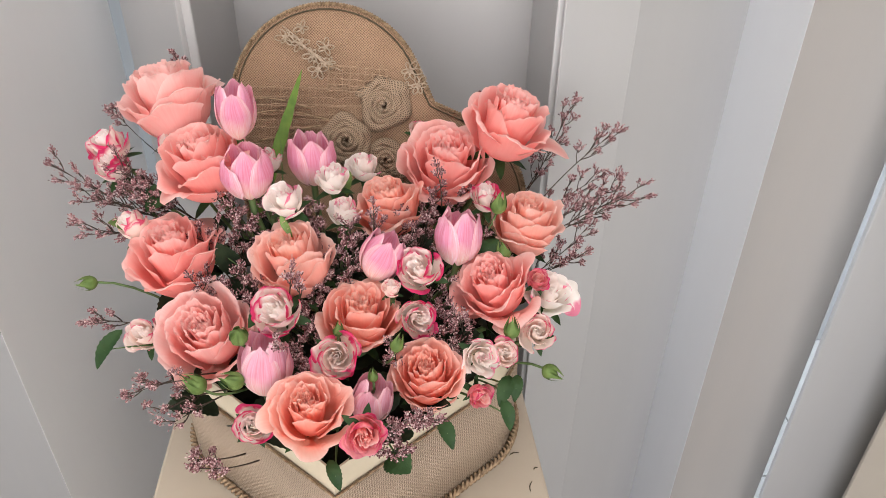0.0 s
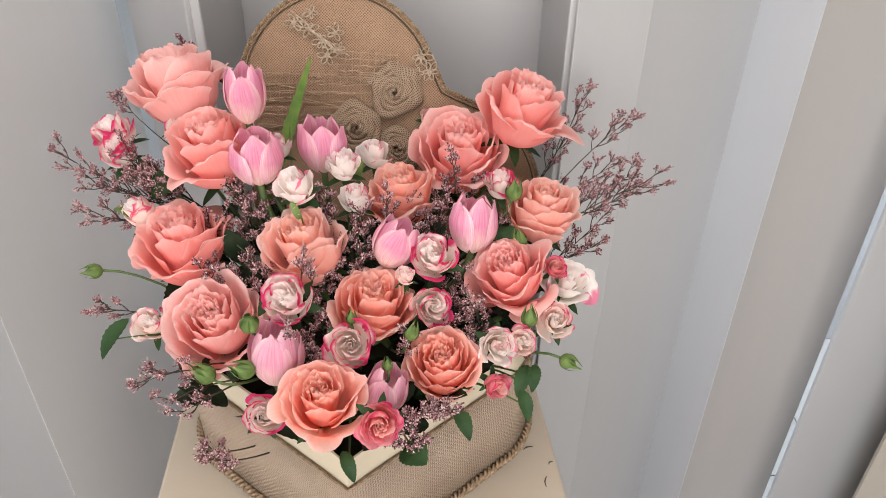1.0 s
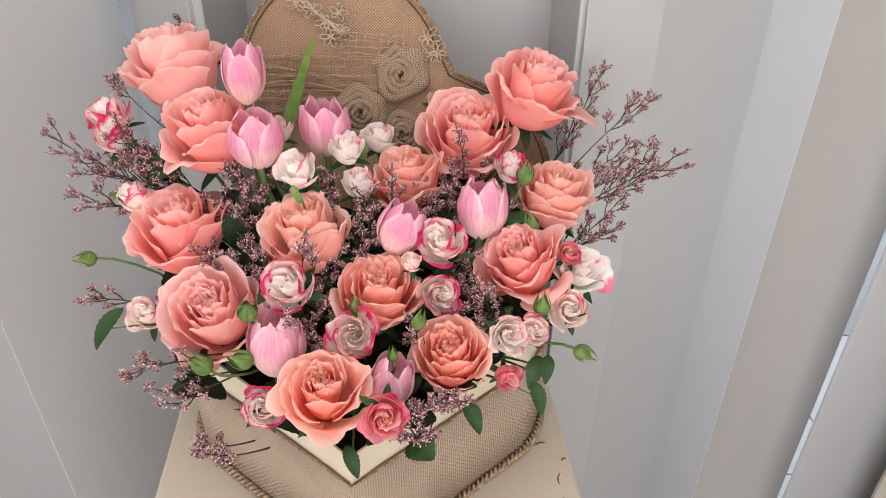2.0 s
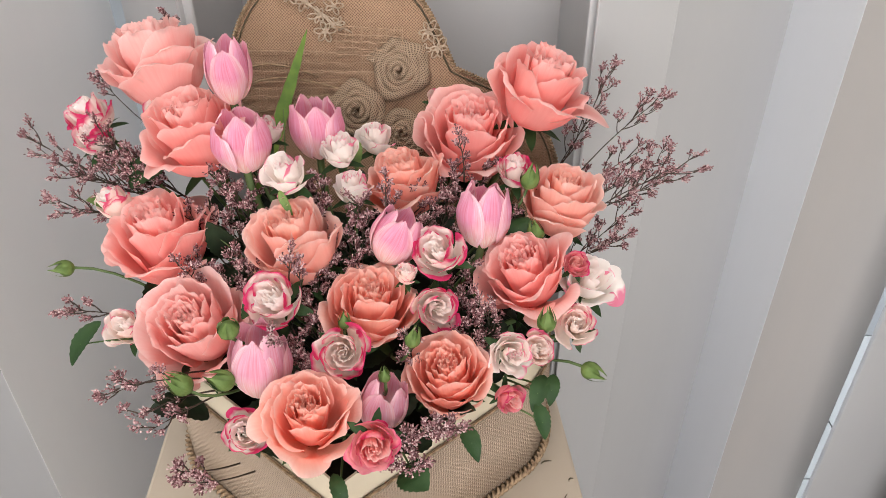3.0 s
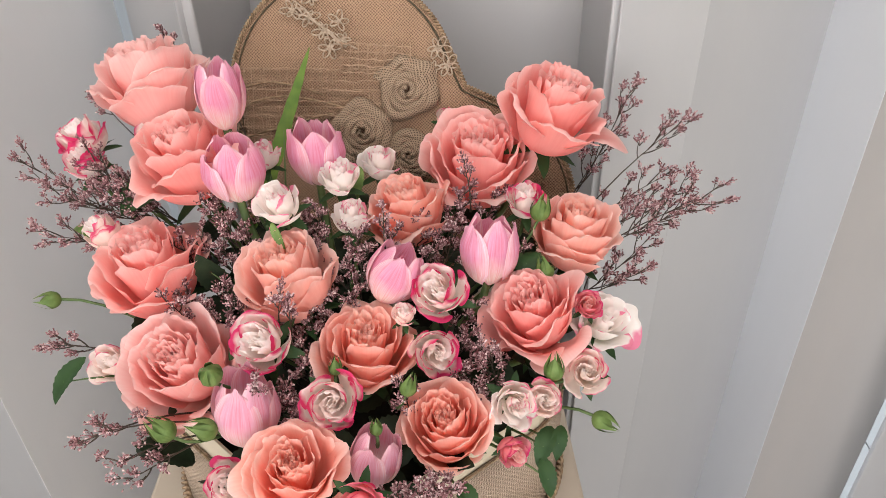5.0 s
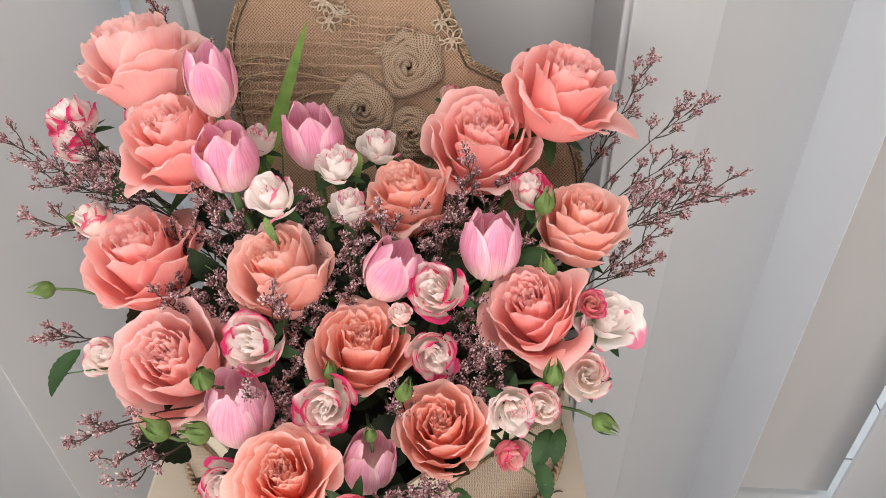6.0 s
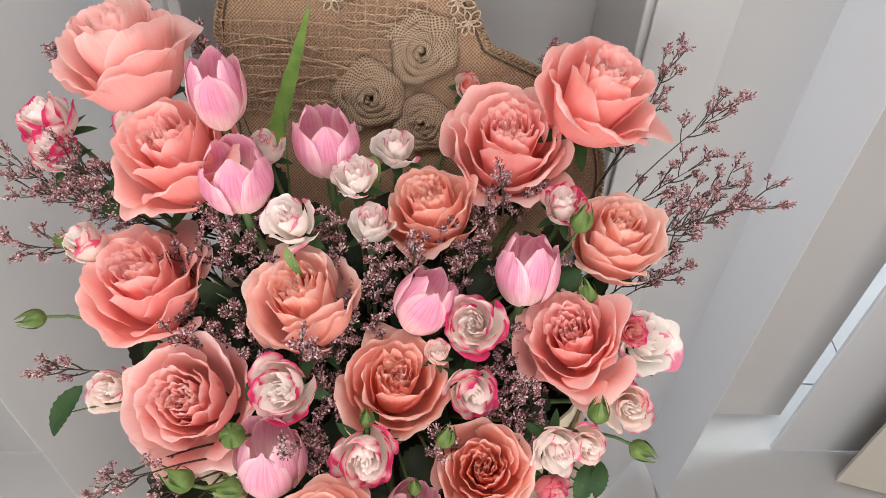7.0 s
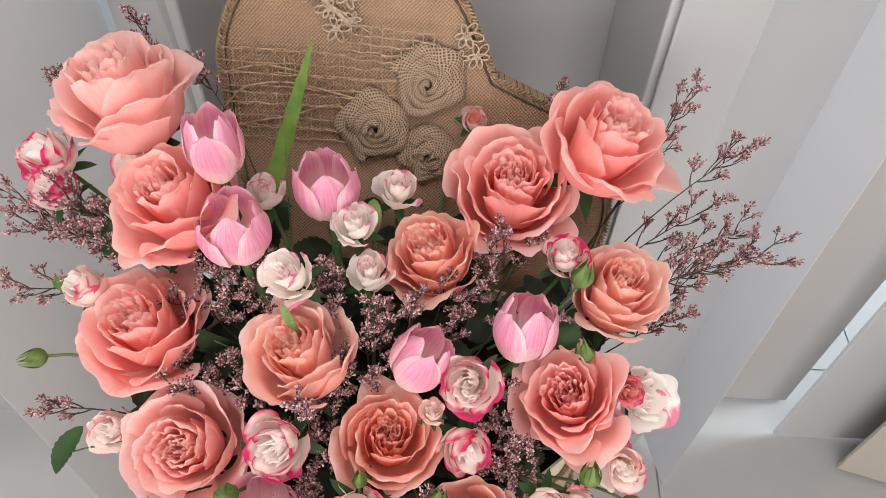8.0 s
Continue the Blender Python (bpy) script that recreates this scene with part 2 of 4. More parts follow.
# ---- building helpers ----
def part(name, bm, mat, parent=None, label="", smooth=True):
    me = bpy.data.meshes.new(name)
    bm.to_mesh(me)
    bm.free()
    if smooth:
        me.shade_smooth()
    me.materials.append(mat)
    ob = new(name, me)
    if parent is not None:
        ob.parent = parent
    if label:
        ob["label"] = label
    return ob


def holder(name, m, label, category, group="", kind=""):
    ob = new(name)
    ob.empty_display_size = 0.01
    ob.matrix_world = m
    return tagged(ob, label, category, group, kind)


def box(bm, x0, x1, y0, y1, z0, z1, m=None, bevel=0.0):
    r = bmesh.ops.create_cube(bm, size=1.0)
    t = Matrix.Translation(((x0 + x1) / 2, (y0 + y1) / 2, (z0 + z1) / 2)) @ Matrix.Diagonal((x1 - x0, y1 - y0, z1 - z0, 1))
    bmesh.ops.transform(bm, matrix=(m @ t) if m else t, verts=r["verts"])
    if bevel:
        es = list({e for v in r["verts"] for e in v.link_edges})
        bmesh.ops.bevel(bm, geom=es, offset=bevel, segments=2, affect="EDGES", profile=0.5)
    return bm


def sheet(bm, rows, uvs=None, closed=False):
    """Quads over a grid of points, rows of equal length."""
    layer = bm.loops.layers.uv.verify()
    vs = [[bm.verts.new(p) for p in row] for row in rows]
    nr, nc = len(rows), len(rows[0])
    for i in range(nr - 1):
        for j in range(nc if closed else nc - 1):
            k = (j + 1) % nc
            f = bm.faces.new((vs[i][j], vs[i][k], vs[i + 1][k], vs[i + 1][j]))
            if uvs:
                kk = j + 1
                for loop, (a, c) in zip(f.loops, ((i, j), (i, kk), (i + 1, kk), (i + 1, j))):
                    loop[layer].uv = uvs(a, c)
    return vs


def tube(bm, points, radii, sides=5, caps=True):
    """A round tube along points."""
    pts = [Vector(p) for p in points]
    rings, side = [], None
    for i, p in enumerate(pts):
        d = (pts[min(i + 1, len(pts) - 1)] - pts[max(i - 1, 0)]).normalized()
        if side is None:
            side = d.orthogonal().normalized()
        side = (side - d * side.dot(d))
        side = side.normalized() if side.length > 1e-6 else d.orthogonal().normalized()
        up = d.cross(side)
        r = radii[i] if isinstance(radii, (list, tuple)) else radii
        rings.append([p + (side * math.cos(a) + up * math.sin(a)) * r for a in (2 * math.pi * k / sides for k in range(sides))])
    vs = sheet(bm, rings, closed=True)
    if caps:
        bm.faces.new(list(reversed(vs[0])))
        bm.faces.new(vs[-1])
    return vs


def bow(a, b, sag=0.0, n=6, side=(0, 0, 1)):
    a, b, s = Vector(a), Vector(b), Vector(side)
    return [a.lerp(b, i / n) + s * (sag * 4 * (i / n) * (1 - i / n)) for i in range(n + 1)]


def aim(at, axis, spin=0.0):
    """A pose at a point whose z runs along axis."""
    return Matrix.Translation(at) @ Vector(axis).normalized().to_track_quat("Z", "Y").to_matrix().to_4x4() @ pose(0, 0, 0, 0, 0, spin)


# ---- the room ----
FLOOR_X, FLOOR_Y = (-2.4, 2.6), (-2.0, 1.965)
bm = bmesh.new()
box(bm, FLOOR_X[0] - 0.2, FLOOR_X[1] + 0.2, FLOOR_Y[0] - 0.2, FLOOR_Y[1] + 0.2, -0.12, -0.004)
floor = tagged(part("floor", bm, GROUT, smooth=False), "floor of glossy white square tiles with grey joints", "floor", kind="structure")
bm = bmesh.new()
box(bm, FLOOR_X[0] - 0.2, FLOOR_X[1] + 0.2, FLOOR_Y[0] - 0.2, FLOOR_Y[1] + 0.2, 2.7, 2.82)
tagged(part("ceiling", bm, CEILING, smooth=False), "plain white painted ceiling", "ceiling", kind="structure")


def wall_with_window(name, length, low, high, left, right, m, label):
    """A wall along x with one opening, 0.16 m thick, built at the pose m."""
    bm = bmesh.new()
    box(bm, -length / 2, left, 0, 0.16, 0, 2.7)
    box(bm, right, length / 2, 0, 0.16, 0, 2.7)
    if low > 0.02:
        box(bm, left, right, 0, 0.16, 0, low)
    box(bm, left, right, 0, 0.16, high, 2.7)
    ob = part(name, bm, WALL, smooth=False)
    ob.matrix_world = m
    return tagged(ob, label, "wall", kind="structure")


def window_unit(name, low, high, left, right, m, bars):
    top = holder(name, m, "white framed window assumed behind the camera, out of view", "window", kind="structure")
    bm = bmesh.new()
    for a, b, c, d in ((left, left + 0.05, low, high), (right - 0.05, right, low, high), (left + 0.05, right - 0.05, low, low + 0.05), (left + 0.05, right - 0.05, high - 0.05, high)):
        box(bm, a, b, 0.06, 0.11, c, d, bevel=0.004)
    for i in range(bars):
        x = left + (right - left) * (i + 1) / (bars + 1)
        box(bm, x - 0.02, x + 0.02, 0.065, 0.105, low + 0.05, high - 0.05, bevel=0.004)
    part("window_frame", bm, FRAME, top, smooth=False)
    return top


# Unseen wall; its window is added to hold the south lamp.
wall_with_window("wall_south", 5.4, 0.95, 2.55, -1.5, 1.1, pose(0.1, -2.0, 0) @ pose(0, -0.16, 0), "warm white wall with the assumed wide window, out of view")
window_unit("window_1", 0.95, 2.55, -1.5, 1.1, pose(0.1, -2.0, 0) @ pose(0, -0.16, 0), 2)
wall_with_window("wall_west", 5.4, 0.1, 2.4, 1.2, 1.82, pose(-2.56, 0, 0, 0, 0, 90) @ pose(0, -0.16, 0), "warm white wall with a narrow window")
bm = bmesh.new()
box(bm, -2.6, 2.8, 1.965, 2.12, 0, 2.7)
# Shade behind the panels is put into this white wall's darker colour.
tagged(part("wall_north", bm, SHADED_PANEL, smooth=False), "plain white wall behind the panels", "wall", kind="structure")
wall_with_window("wall_east", 5.4, 0.1, 2.4, 1.2, 1.88, pose(2.6, 0, 0, 0, 0, 90) @ pose(0, -0.16, 0), "warm white wall with a narrow window")
# Fixture added to house that overhead lamp; no such light is known here.
added_fixture = holder("added_ceiling_fixture", pose(-0.1, 0.1, 2.7), "flat white ceiling panel added to light the flowers", "light")
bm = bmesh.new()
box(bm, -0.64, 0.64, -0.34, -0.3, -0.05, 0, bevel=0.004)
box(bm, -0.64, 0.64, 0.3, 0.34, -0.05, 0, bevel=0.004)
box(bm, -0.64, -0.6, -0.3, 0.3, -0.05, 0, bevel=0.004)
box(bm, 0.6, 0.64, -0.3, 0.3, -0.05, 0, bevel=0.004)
part("frame", bm, FRAME, added_fixture, smooth=False)
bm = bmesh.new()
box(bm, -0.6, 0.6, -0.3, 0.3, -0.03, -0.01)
part("diffuser", bm, CEILING, added_fixture, "white diffuser plate", smooth=False)


# ---- white partition panels round the stand ----
def partition(x0, y0, x1, y1, z0=0.012, mat=PANEL, label="tall white laminate partition panel standing on edge", thick=0.012, z1=2.62):
    length, ang = math.hypot(x1 - x0, y1 - y0), math.degrees(math.atan2(y1 - y0, x1 - x0))
    bm = bmesh.new()
    box(bm, 0, length, 0, thick, z0, z1, bevel=min(0.0025, thick * 0.3))
    ob = part("partition_panel", bm, mat, smooth=False)
    ob.matrix_world = pose(x0, y0, 0, 0, 0, ang)
    return tagged(ob, label, "panel", "white partition panels", "structure")


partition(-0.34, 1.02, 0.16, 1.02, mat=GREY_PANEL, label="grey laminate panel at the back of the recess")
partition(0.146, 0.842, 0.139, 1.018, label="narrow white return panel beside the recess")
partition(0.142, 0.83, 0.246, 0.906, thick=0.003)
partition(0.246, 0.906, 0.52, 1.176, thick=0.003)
partition(0.4745, 1.1345, 0.507, 1.0, mat=LIT_PANEL, label="narrow white panel between two wide ones, daylight painted into its tone", thick=0.0008)
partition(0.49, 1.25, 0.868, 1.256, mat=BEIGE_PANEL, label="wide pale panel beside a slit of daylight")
# Run on unseen to the east wall, keeping the lamp's light behind it.
partition(0.812, 1.152, 2.58, 1.20, label="white panel beside a slit of daylight, lengthened out of view to block light")
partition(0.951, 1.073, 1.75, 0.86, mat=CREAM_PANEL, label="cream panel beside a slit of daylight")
# Grey colour tones down the light that this white return catches.
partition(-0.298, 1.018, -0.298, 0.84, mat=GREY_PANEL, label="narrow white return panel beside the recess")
partition(-0.42, 0.962, -0.302, 0.836, mat=SHADED_PANEL)
partition(-0.489, 0.62, -0.447, 0.99, mat=LIFTED_PANEL, label="wide white panel at an angle to the recess", thick=0.0006)
partition(-1.75, 1.09, -0.6, 1.07, mat=SHADED_PANEL, label="tall white laminate panel farther back beside the recess")


# ---- the stand ----
STAND_Z = 1.06
STAND = pose(-0.095, 0.565, 0, 0, 0, 5.5)
bm = bmesh.new()
box(bm, -0.2, 0.2, -0.2, 0.2, 0.0, STAND_Z - 0.02, bevel=0.003)
stand = holder("display_pedestal", STAND, "square cream painted pedestal carrying the flower box", "pedestal")
part("column", bm, CREAM_PAINT, stand, smooth=False)
bm = bmesh.new()
box(bm, -0.205, 0.205, -0.205, 0.205, STAND_Z - 0.02, STAND_Z, bevel=0.004)
part("top_board", bm, CREAM_PAINT, stand, "cream painted top board", smooth=False)
for x, y, a, n in ((0.086, 0.535, 20, 0.006), (0.101, 0.492, 80, 0.007), (0.105, 0.468, 150, 0.004), (0.108, 0.515, 40, 0.003)):
    bm = bmesh.new()
    tube(bm, bow((-n, 0, 0), (n, 0, 0), 0.002, 4, (0, 1, 0)), [0.0003, 0.0007, 0.0008, 0.0006, 0.0003], 4)
    c = part("plant_crumb", bm, CRUMB)
    c.matrix_world = pose(x, y, STAND_Z + 0.0008, 0, 0, a)
    tagged(c, "tiny dry brown plant crumb on the stand", "crumb", "crumbs on the stand")


# ---- the heart box ----
def heart(r, lobe=0.74, half=50.0, n=26, notch=None):
    """A heart: two round lobes at the top, two straight sides to the tip along -y. A notch higher than where the lobes would cross is reached on straight tangents."""
    c, al = lobe * r, radians(half)
    depth = (r + c * math.cos(al)) / math.sin(al)
    cross = math.sqrt(r * r - c * c)
    a0, pts = math.atan2(cross, -c), []
    if notch:
        a0 = math.atan2(notch, -c) - math.acos(r / math.hypot(c, notch))
        first = (c + r * math.cos(a0), r * math.sin(a0))
        pts = [(first[0] * k / 6, notch + (first[1] - notch) * k / 6) for k in range(6)]
    for i in range(n + 1):
        a = a0 + (al - math.pi / 2 - a0) * i / n
        pts.append((c + r * math.cos(a), r * math.sin(a)))
    end = pts[-1]
    for i in range(1, 9):
        pts.append((end[0] * (1 - i / 8), end[1] + (-depth - end[1]) * i / 8))
    left = [(-x, y) for x, y in reversed(pts[1:-1])]
    return pts + left


def grown(outline, d):
    """The outline moved outwards by d."""
    out, n = [], len(outline)
    for i, (x, y) in enumerate(outline):
        ax, ay = outline[i - 1]
        bx, by = outline[(i + 1) % n]
        t = Vector((bx - ax, by - ay)).normalized()
        out.append((x - t.y * d, y + t.x * d))
    return out


def along(outline):
    s = [0.0]
    for i in range(len(outline)):
        a, b = outline[i], outline[(i + 1) % len(outline)]
        s.append(s[-1] + math.hypot(b[0] - a[0], b[1] - a[1]))
    return s


def ring_wall(bm, outline, z0, z1, thick, steps=1):
    """An upright wall along a closed outline, with its thickness inside."""
    inner = grown(outline, -thick)
    rows = [[(x, y, z0) for x, y in inner]] + [[(x, y, z0 + (z1 - z0) * i / steps) for x, y in outline] for i in range(steps + 1)] + [[(x, y, z1) for x, y in inner], [(x, y, z0) for x, y in inner]]
    s = along(outline)
    zs = [z0] + [z0 + (z1 - z0) * i / steps for i in range(steps + 1)] + [z1 + thick, z1 + thick + z1 - z0]
    sheet(bm, rows, lambda i, j: (s[j], zs[i]), closed=True)


def slab(bm, outline, z0, z1):
    layer = bm.loops.layers.uv.verify()
    lo = [bm.verts.new((x, y, z0)) for x, y in outline]
    hi = [bm.verts.new((x, y, z1)) for x, y in outline]
    faces = [bm.faces.new(hi), bm.faces.new(list(reversed(lo)))]
    for i in range(len(lo)):
        j = (i + 1) % len(lo)
        faces.append(bm.faces.new((lo[i], lo[j], hi[j], hi[i])))
    for f in faces:
        for loop in f.loops:
            loop[layer].uv = loop.vert.co.xy
    bmesh.ops.recalc_face_normals(bm, faces=faces)


def braid(bm, outline, z, r, pitch):
    """A two-strand cord along a closed outline."""
    s = along(outline)
    total, n = s[-1], int(s[-1] / (pitch / 6))
    path = []
    j = 0
    for i in range(n):
        d = total * i / n
        while s[j + 1] < d:
            j += 1
        a, b = Vector((*outline[j], z)), Vector((*outline[(j + 1) % len(outline)], z))
        path.append((a.lerp(b, (d - s[j]) / (s[j + 1] - s[j])), (b - a).normalized()))
    turns = round(total / pitch)
    for ph in (0.0, math.pi):
        rings = []
        for i, (p, t) in enumerate(path):
            out, w = Vector((t.y, -t.x, 0)), 2 * math.pi * turns * i / n + ph
            c = p + out * (math.cos(w) * r * 0.62) + Vector((0, 0, math.sin(w) * r * 0.62))
            rings.append([c + (out * math.cos(q) + Vector((0, 0, math.sin(q)))) * r * 0.62 for q in (k * 2 * math.pi / 5 for k in range(5))])
        rings.append(rings[0])
        sheet(bm, rings, closed=True)


BOX_R, BOX_H = 0.1035, 0.114
BOX = pose(-0.092, 0.588, STAND_Z, 0, 0, 2)
flower_box = holder("heart_box", BOX, "heart-shaped gift box covered in burlap with jute cord, standing open", "box")
outline = heart(BOX_R)
bm = bmesh.new()
ring_wall(bm, outline, 0.006, BOX_H, 0.004)
part("wall", bm, BURLAP_WALL, flower_box, "ribbed natural burlap side wall")
bm = bmesh.new()
slab(bm, grown(outline, -0.001), 0.0, 0.006)
part("base", bm, BURLAP_WALL, flower_box, smooth=False)
bm = bmesh.new()
braid(bm, grown(outline, 0.003), 0.0052, 0.0042, 0.012)
part("base_cord", bm, JUTE, flower_box, "twisted jute cord round the foot")
bm = bmesh.new()
ring_wall(bm, grown(outline, -0.0045), BOX_H - 0.03, BOX_H + 0.03, 0.002)
part("collar", bm, CREAM_PAPER, flower_box, "cream paper collar inside the rim", smooth=False)
bm = bmesh.new()
rim = grown(outline, -0.001)
tube(bm, [(x, y, BOX_H + 0.0006) for x, y in rim + rim[:1]], 0.0011, 5)
part("rim_cord", bm, JUTE, flower_box, "thin dark cord along the rim")
bm = bmesh.new()
slab(bm, grown(outline, -0.009), 0.02, BOX_H + 0.012)
foam = part("floral_foam", bm, FOAM, flower_box, "floral foam, coloured near black as deep shade", smooth=False)

# the lid stands behind the flowers, turned so that one lobe points up
LID_R, LID_LEAN = 0.1100, 22.0
NOTCH = 0.0859
LID = pose(-0.006, 0.777, 1.374) @ pose(0, 0, 0, 90 - LID_LEAN, 0, 0) @ pose(-0.001, -0.003, 0, 0, 0, -44.3) @ pose(0, -NOTCH, 0)
FACE = pose(-0.006, 0.777, 1.374) @ pose(0, 0, 0, 90 - LID_LEAN, 0, 0)   # x to the side, y up along the lid, z out of it
IN_BOX = BOX.inverted()
outline = heart(LID_R, 0.749, notch=NOTCH)
bm = bmesh.new()
slab(bm, outline, -0.03, -0.001)
lid = part("lid", bm, BURLAP, flower_box, "burlap lid propped upright with burlap roses and netting", smooth=False)
lid.matrix_basis = IN_BOX @ LID
turned = FACE.inverted() @ LID
lid_face = turned.inverted()


def on_lid(name, bm, mat, label=""):
    ob = part(name, bm, mat, lid, label)
    ob.matrix_basis = lid_face
    return ob


bm = bmesh.new()
braid(bm, grown(outline, 0.0), -0.001, 0.0025, 0.0065)
part("edge_cord", bm, JUTE, lid, "braided jute cord round the lid")
bm = bmesh.new()
inner = grown(outline, -0.0055)
tube(bm, [(x, y, 0.0) for x, y in inner + inner[:1]], 0.0011, 4)
part("seam_cord", bm, CRUMB, lid, "thin dark seam inside the cord")


def thread(bm, rng, a, b, r=0.0006, loose=0.0012, n=9, lift=0.0012):
    pts = []
    for i in range(n + 1):
        p = Vector(a).lerp(Vector(b), i / n)
        pts.append(p + Vector((rng.uniform(-1, 1) * loose, rng.uniform(-1, 1) * loose, lift + rng.uniform(0, 0.001))))
    tube(bm, pts, r, 4)


# two bands of loose jute netting: a few long threads, many short uneven ones across
for y0, y1, x0, x1, rows, seed in ((-0.018, 0.012, -0.226, -0.062, 4, 3), (-0.062, -0.024, -0.230, -0.095, 5, 5)):
    rng, bm = random.Random(seed), bmesh.new()
    for i in range(rows):
        y = y0 + (y1 - y0) * i / (rows - 1)
        for k in range(1 + (i % 2)):
            thread(bm, rng, (x0, y + 0.001 * k, 0.002), (x1, y + rng.uniform(-1, 1) * 0.002, 0.003), 0.00065, 0.0011, 26)
    x = x0
    while x < x1:
        x += rng.uniform(0.0028, 0.0068)
        a, b = sorted(rng.sample(range(rows), 2)) if rng.random() < 0.35 else (0, rows - 1)
        step = (y1 - y0) / (rows - 1)
        thread(bm, rng, (x, y0 + step * a - 0.001, 0.0016), (x + rng.uniform(-1, 1) * 0.0025, y0 + step * b + 0.001, 0.0024), rng.uniform(0.0004, 0.0006), 0.0009, 7)
    on_lid("netting_band", bm, NET, "band of loose jute netting")
rng, bm = random.Random(8), bmesh.new()
for i in range(5):
    thread(bm, rng, (-0.122, 0.010 + 0.0065 * i, 0.005), (-0.052, 0.006 + 0.0065 * i, 0.007), 0.0008, 0.001, 12, 0.003)
for i in range(9):
    x = -0.12 + 0.0082 * i
    thread(bm, rng, (x, 0.008, 0.006), (x + 0.002, 0.036, 0.007), 0.0006, 0.0008, 6, 0.003)
on_lid("netting_bow", bm, NET, "folded tail of jute netting")
for pts in (((-0.254, 0.005), (-0.232, -0.012), (-0.19, 0.0), (-0.14, -0.012)), ((-0.236, -0.05), (-0.21, -0.02), (-0.17, -0.014), (-0.10, -0.03)), ((-0.22, -0.055), (-0.17, -0.043), (-0.13, -0.03))):
    bm = bmesh.new()
    smooth_pts = []
    for i in range(len(pts) - 1):
        for k in range(6):
            a, b = Vector((*pts[i], 0.004)), Vector((*pts[i + 1], 0.004))
            smooth_pts.append(a.lerp(b, k / 6) + Vector((0, 0.002 * math.sin(math.pi * k / 6), 0)))
    smooth_pts.append(Vector((*pts[-1], 0.004)))
    tube(bm, smooth_pts, 0.0011, 5)
    on_lid("twine", bm, JUTE, "strand of jute twine")


def cord_flower(cx, cy, size, petals, seed):
    """A flower of small cord loops sewn on the lid."""
    rng, bm = random.Random(seed), bmesh.new()
    for i in range(petals):
        a = 2 * math.pi * i / petals + rng.uniform(-0.2, 0.2)
        d, s = Vector((math.cos(a), math.sin(a), 0)), Vector((-math.sin(a), math.cos(a), 0))
        n = size * rng.uniform(0.55, 1.05)
        pts = [Vector((cx, cy, 0.003)) + d * (n * (0.5 - 0.5 * math.cos(q))) + s * (n * 0.24 * math.sin(q)) + Vector((0, 0, 0.0025 * math.sin(q / 2))) for q in (k * 2 * math.pi / 10 for k in range(11))]
        tube(bm, pts, 0.0008, 4)
    on_lid("cord_flower", bm, LACE, "cream cord flower")


for x, y, size, n, seed in ((-0.166, 0.066, 0.013, 6, 1), (-0.151, 0.060, 0.012, 6, 2), (-0.148, 0.077, 0.010, 5, 3), (-0.137, 0.047, 0.012, 6, 4), (-0.122, 0.056, 0.011, 5, 5), (-0.131, 0.032, 0.012, 6, 6), (-0.117, 0.040, 0.010, 5, 7), (-0.028, 0.032, 0.014, 6, 8), (-0.018, 0.016, 0.013, 6, 9), (-0.032, 0.014, 0.010, 5, 10)):
    cord_flower(x, y, size, n, seed)
rng, bm = random.Random(14), bmesh.new()
for i in range(5):
    thread(bm, rng, (-0.168 + 0.002 * i, 0.078 - 0.003 * i, 0.003), (-0.118 + 0.003 * i, 0.034 - 0.001 * i, 0.004), 0.0008, 0.002, 9)
on_lid("cord_stalk", bm, LACE, "cream cord stalks")


def cloth_rose(cx, cy, r, seed, spin):
    """A rose folded from one long strip of open burlap: a tight roll, then wide angular petals."""
    bm, rows, length = bmesh.new(), [], [0.0]
    turns, n = 4.4, 260
    for i in range(n + 1):
        f = i / n
        a = spin + 2 * math.pi * turns * f
        outer = min(1.0, max(0.0, (f - 0.50) / 0.2))
        # petals: the strip swings out to a corner and falls back under the next one
        phase = (a * 0.80 + 0.6 * noise.noise((a * 0.3, seed, 2))) % 1.0
        corner = (1 - abs(2 * phase - 1)) ** 1.2
        rad = r * 0.82 * f ** 0.95 * (1 + 0.12 * noise.noise((a * 0.8, seed, 0)) + outer * (0.22 * corner - 0.08))
        h = r * (0.50 - 0.32 * f) + r * 0.14 * noise.noise((a * 1.2, seed, 5)) + outer * r * 0.12 * (corner - 0.5)
        w = r * (0.10 + 0.13 * f) * (1 + 0.35 * noise.noise((a * 0.9, seed, 9)))
        d, row = Vector((math.cos(a), math.sin(a), 0)), []
        for dr, dz in ((-0.35, -1.2 * min(1.0, 4 * f)), (-0.5, -0.1), (-0.3, 0.25), (0.1, 0.35), (0.6, 0.1), (1.0, -0.45), (1.2, -1.1)):
            row.append(Vector((cx, cy, 0.004)) + d * max(0.0004 * r, rad + w * dr) + Vector((0, 0, max(0.0, h + w * dz))))
        rows.append(row)
        length.append(length[-1] + rad * 2 * math.pi * turns / n)
    sheet(bm, rows, lambda i, j: (length[i] * 0.87 - j * r * 0.055, j * r * 0.095 + length[i] * 0.5))
    return on_lid("cloth_rose", bm, OPEN_BURLAP, "rose rolled from open-weave burlap")


cloth_rose(-0.057, -0.007, 0.0305, 1, 0.3)
cloth_rose(-0.099, -0.047, 0.0305, 2, 1.9)
cloth_rose(-0.054, -0.068, 0.0255, 3, 3.3)


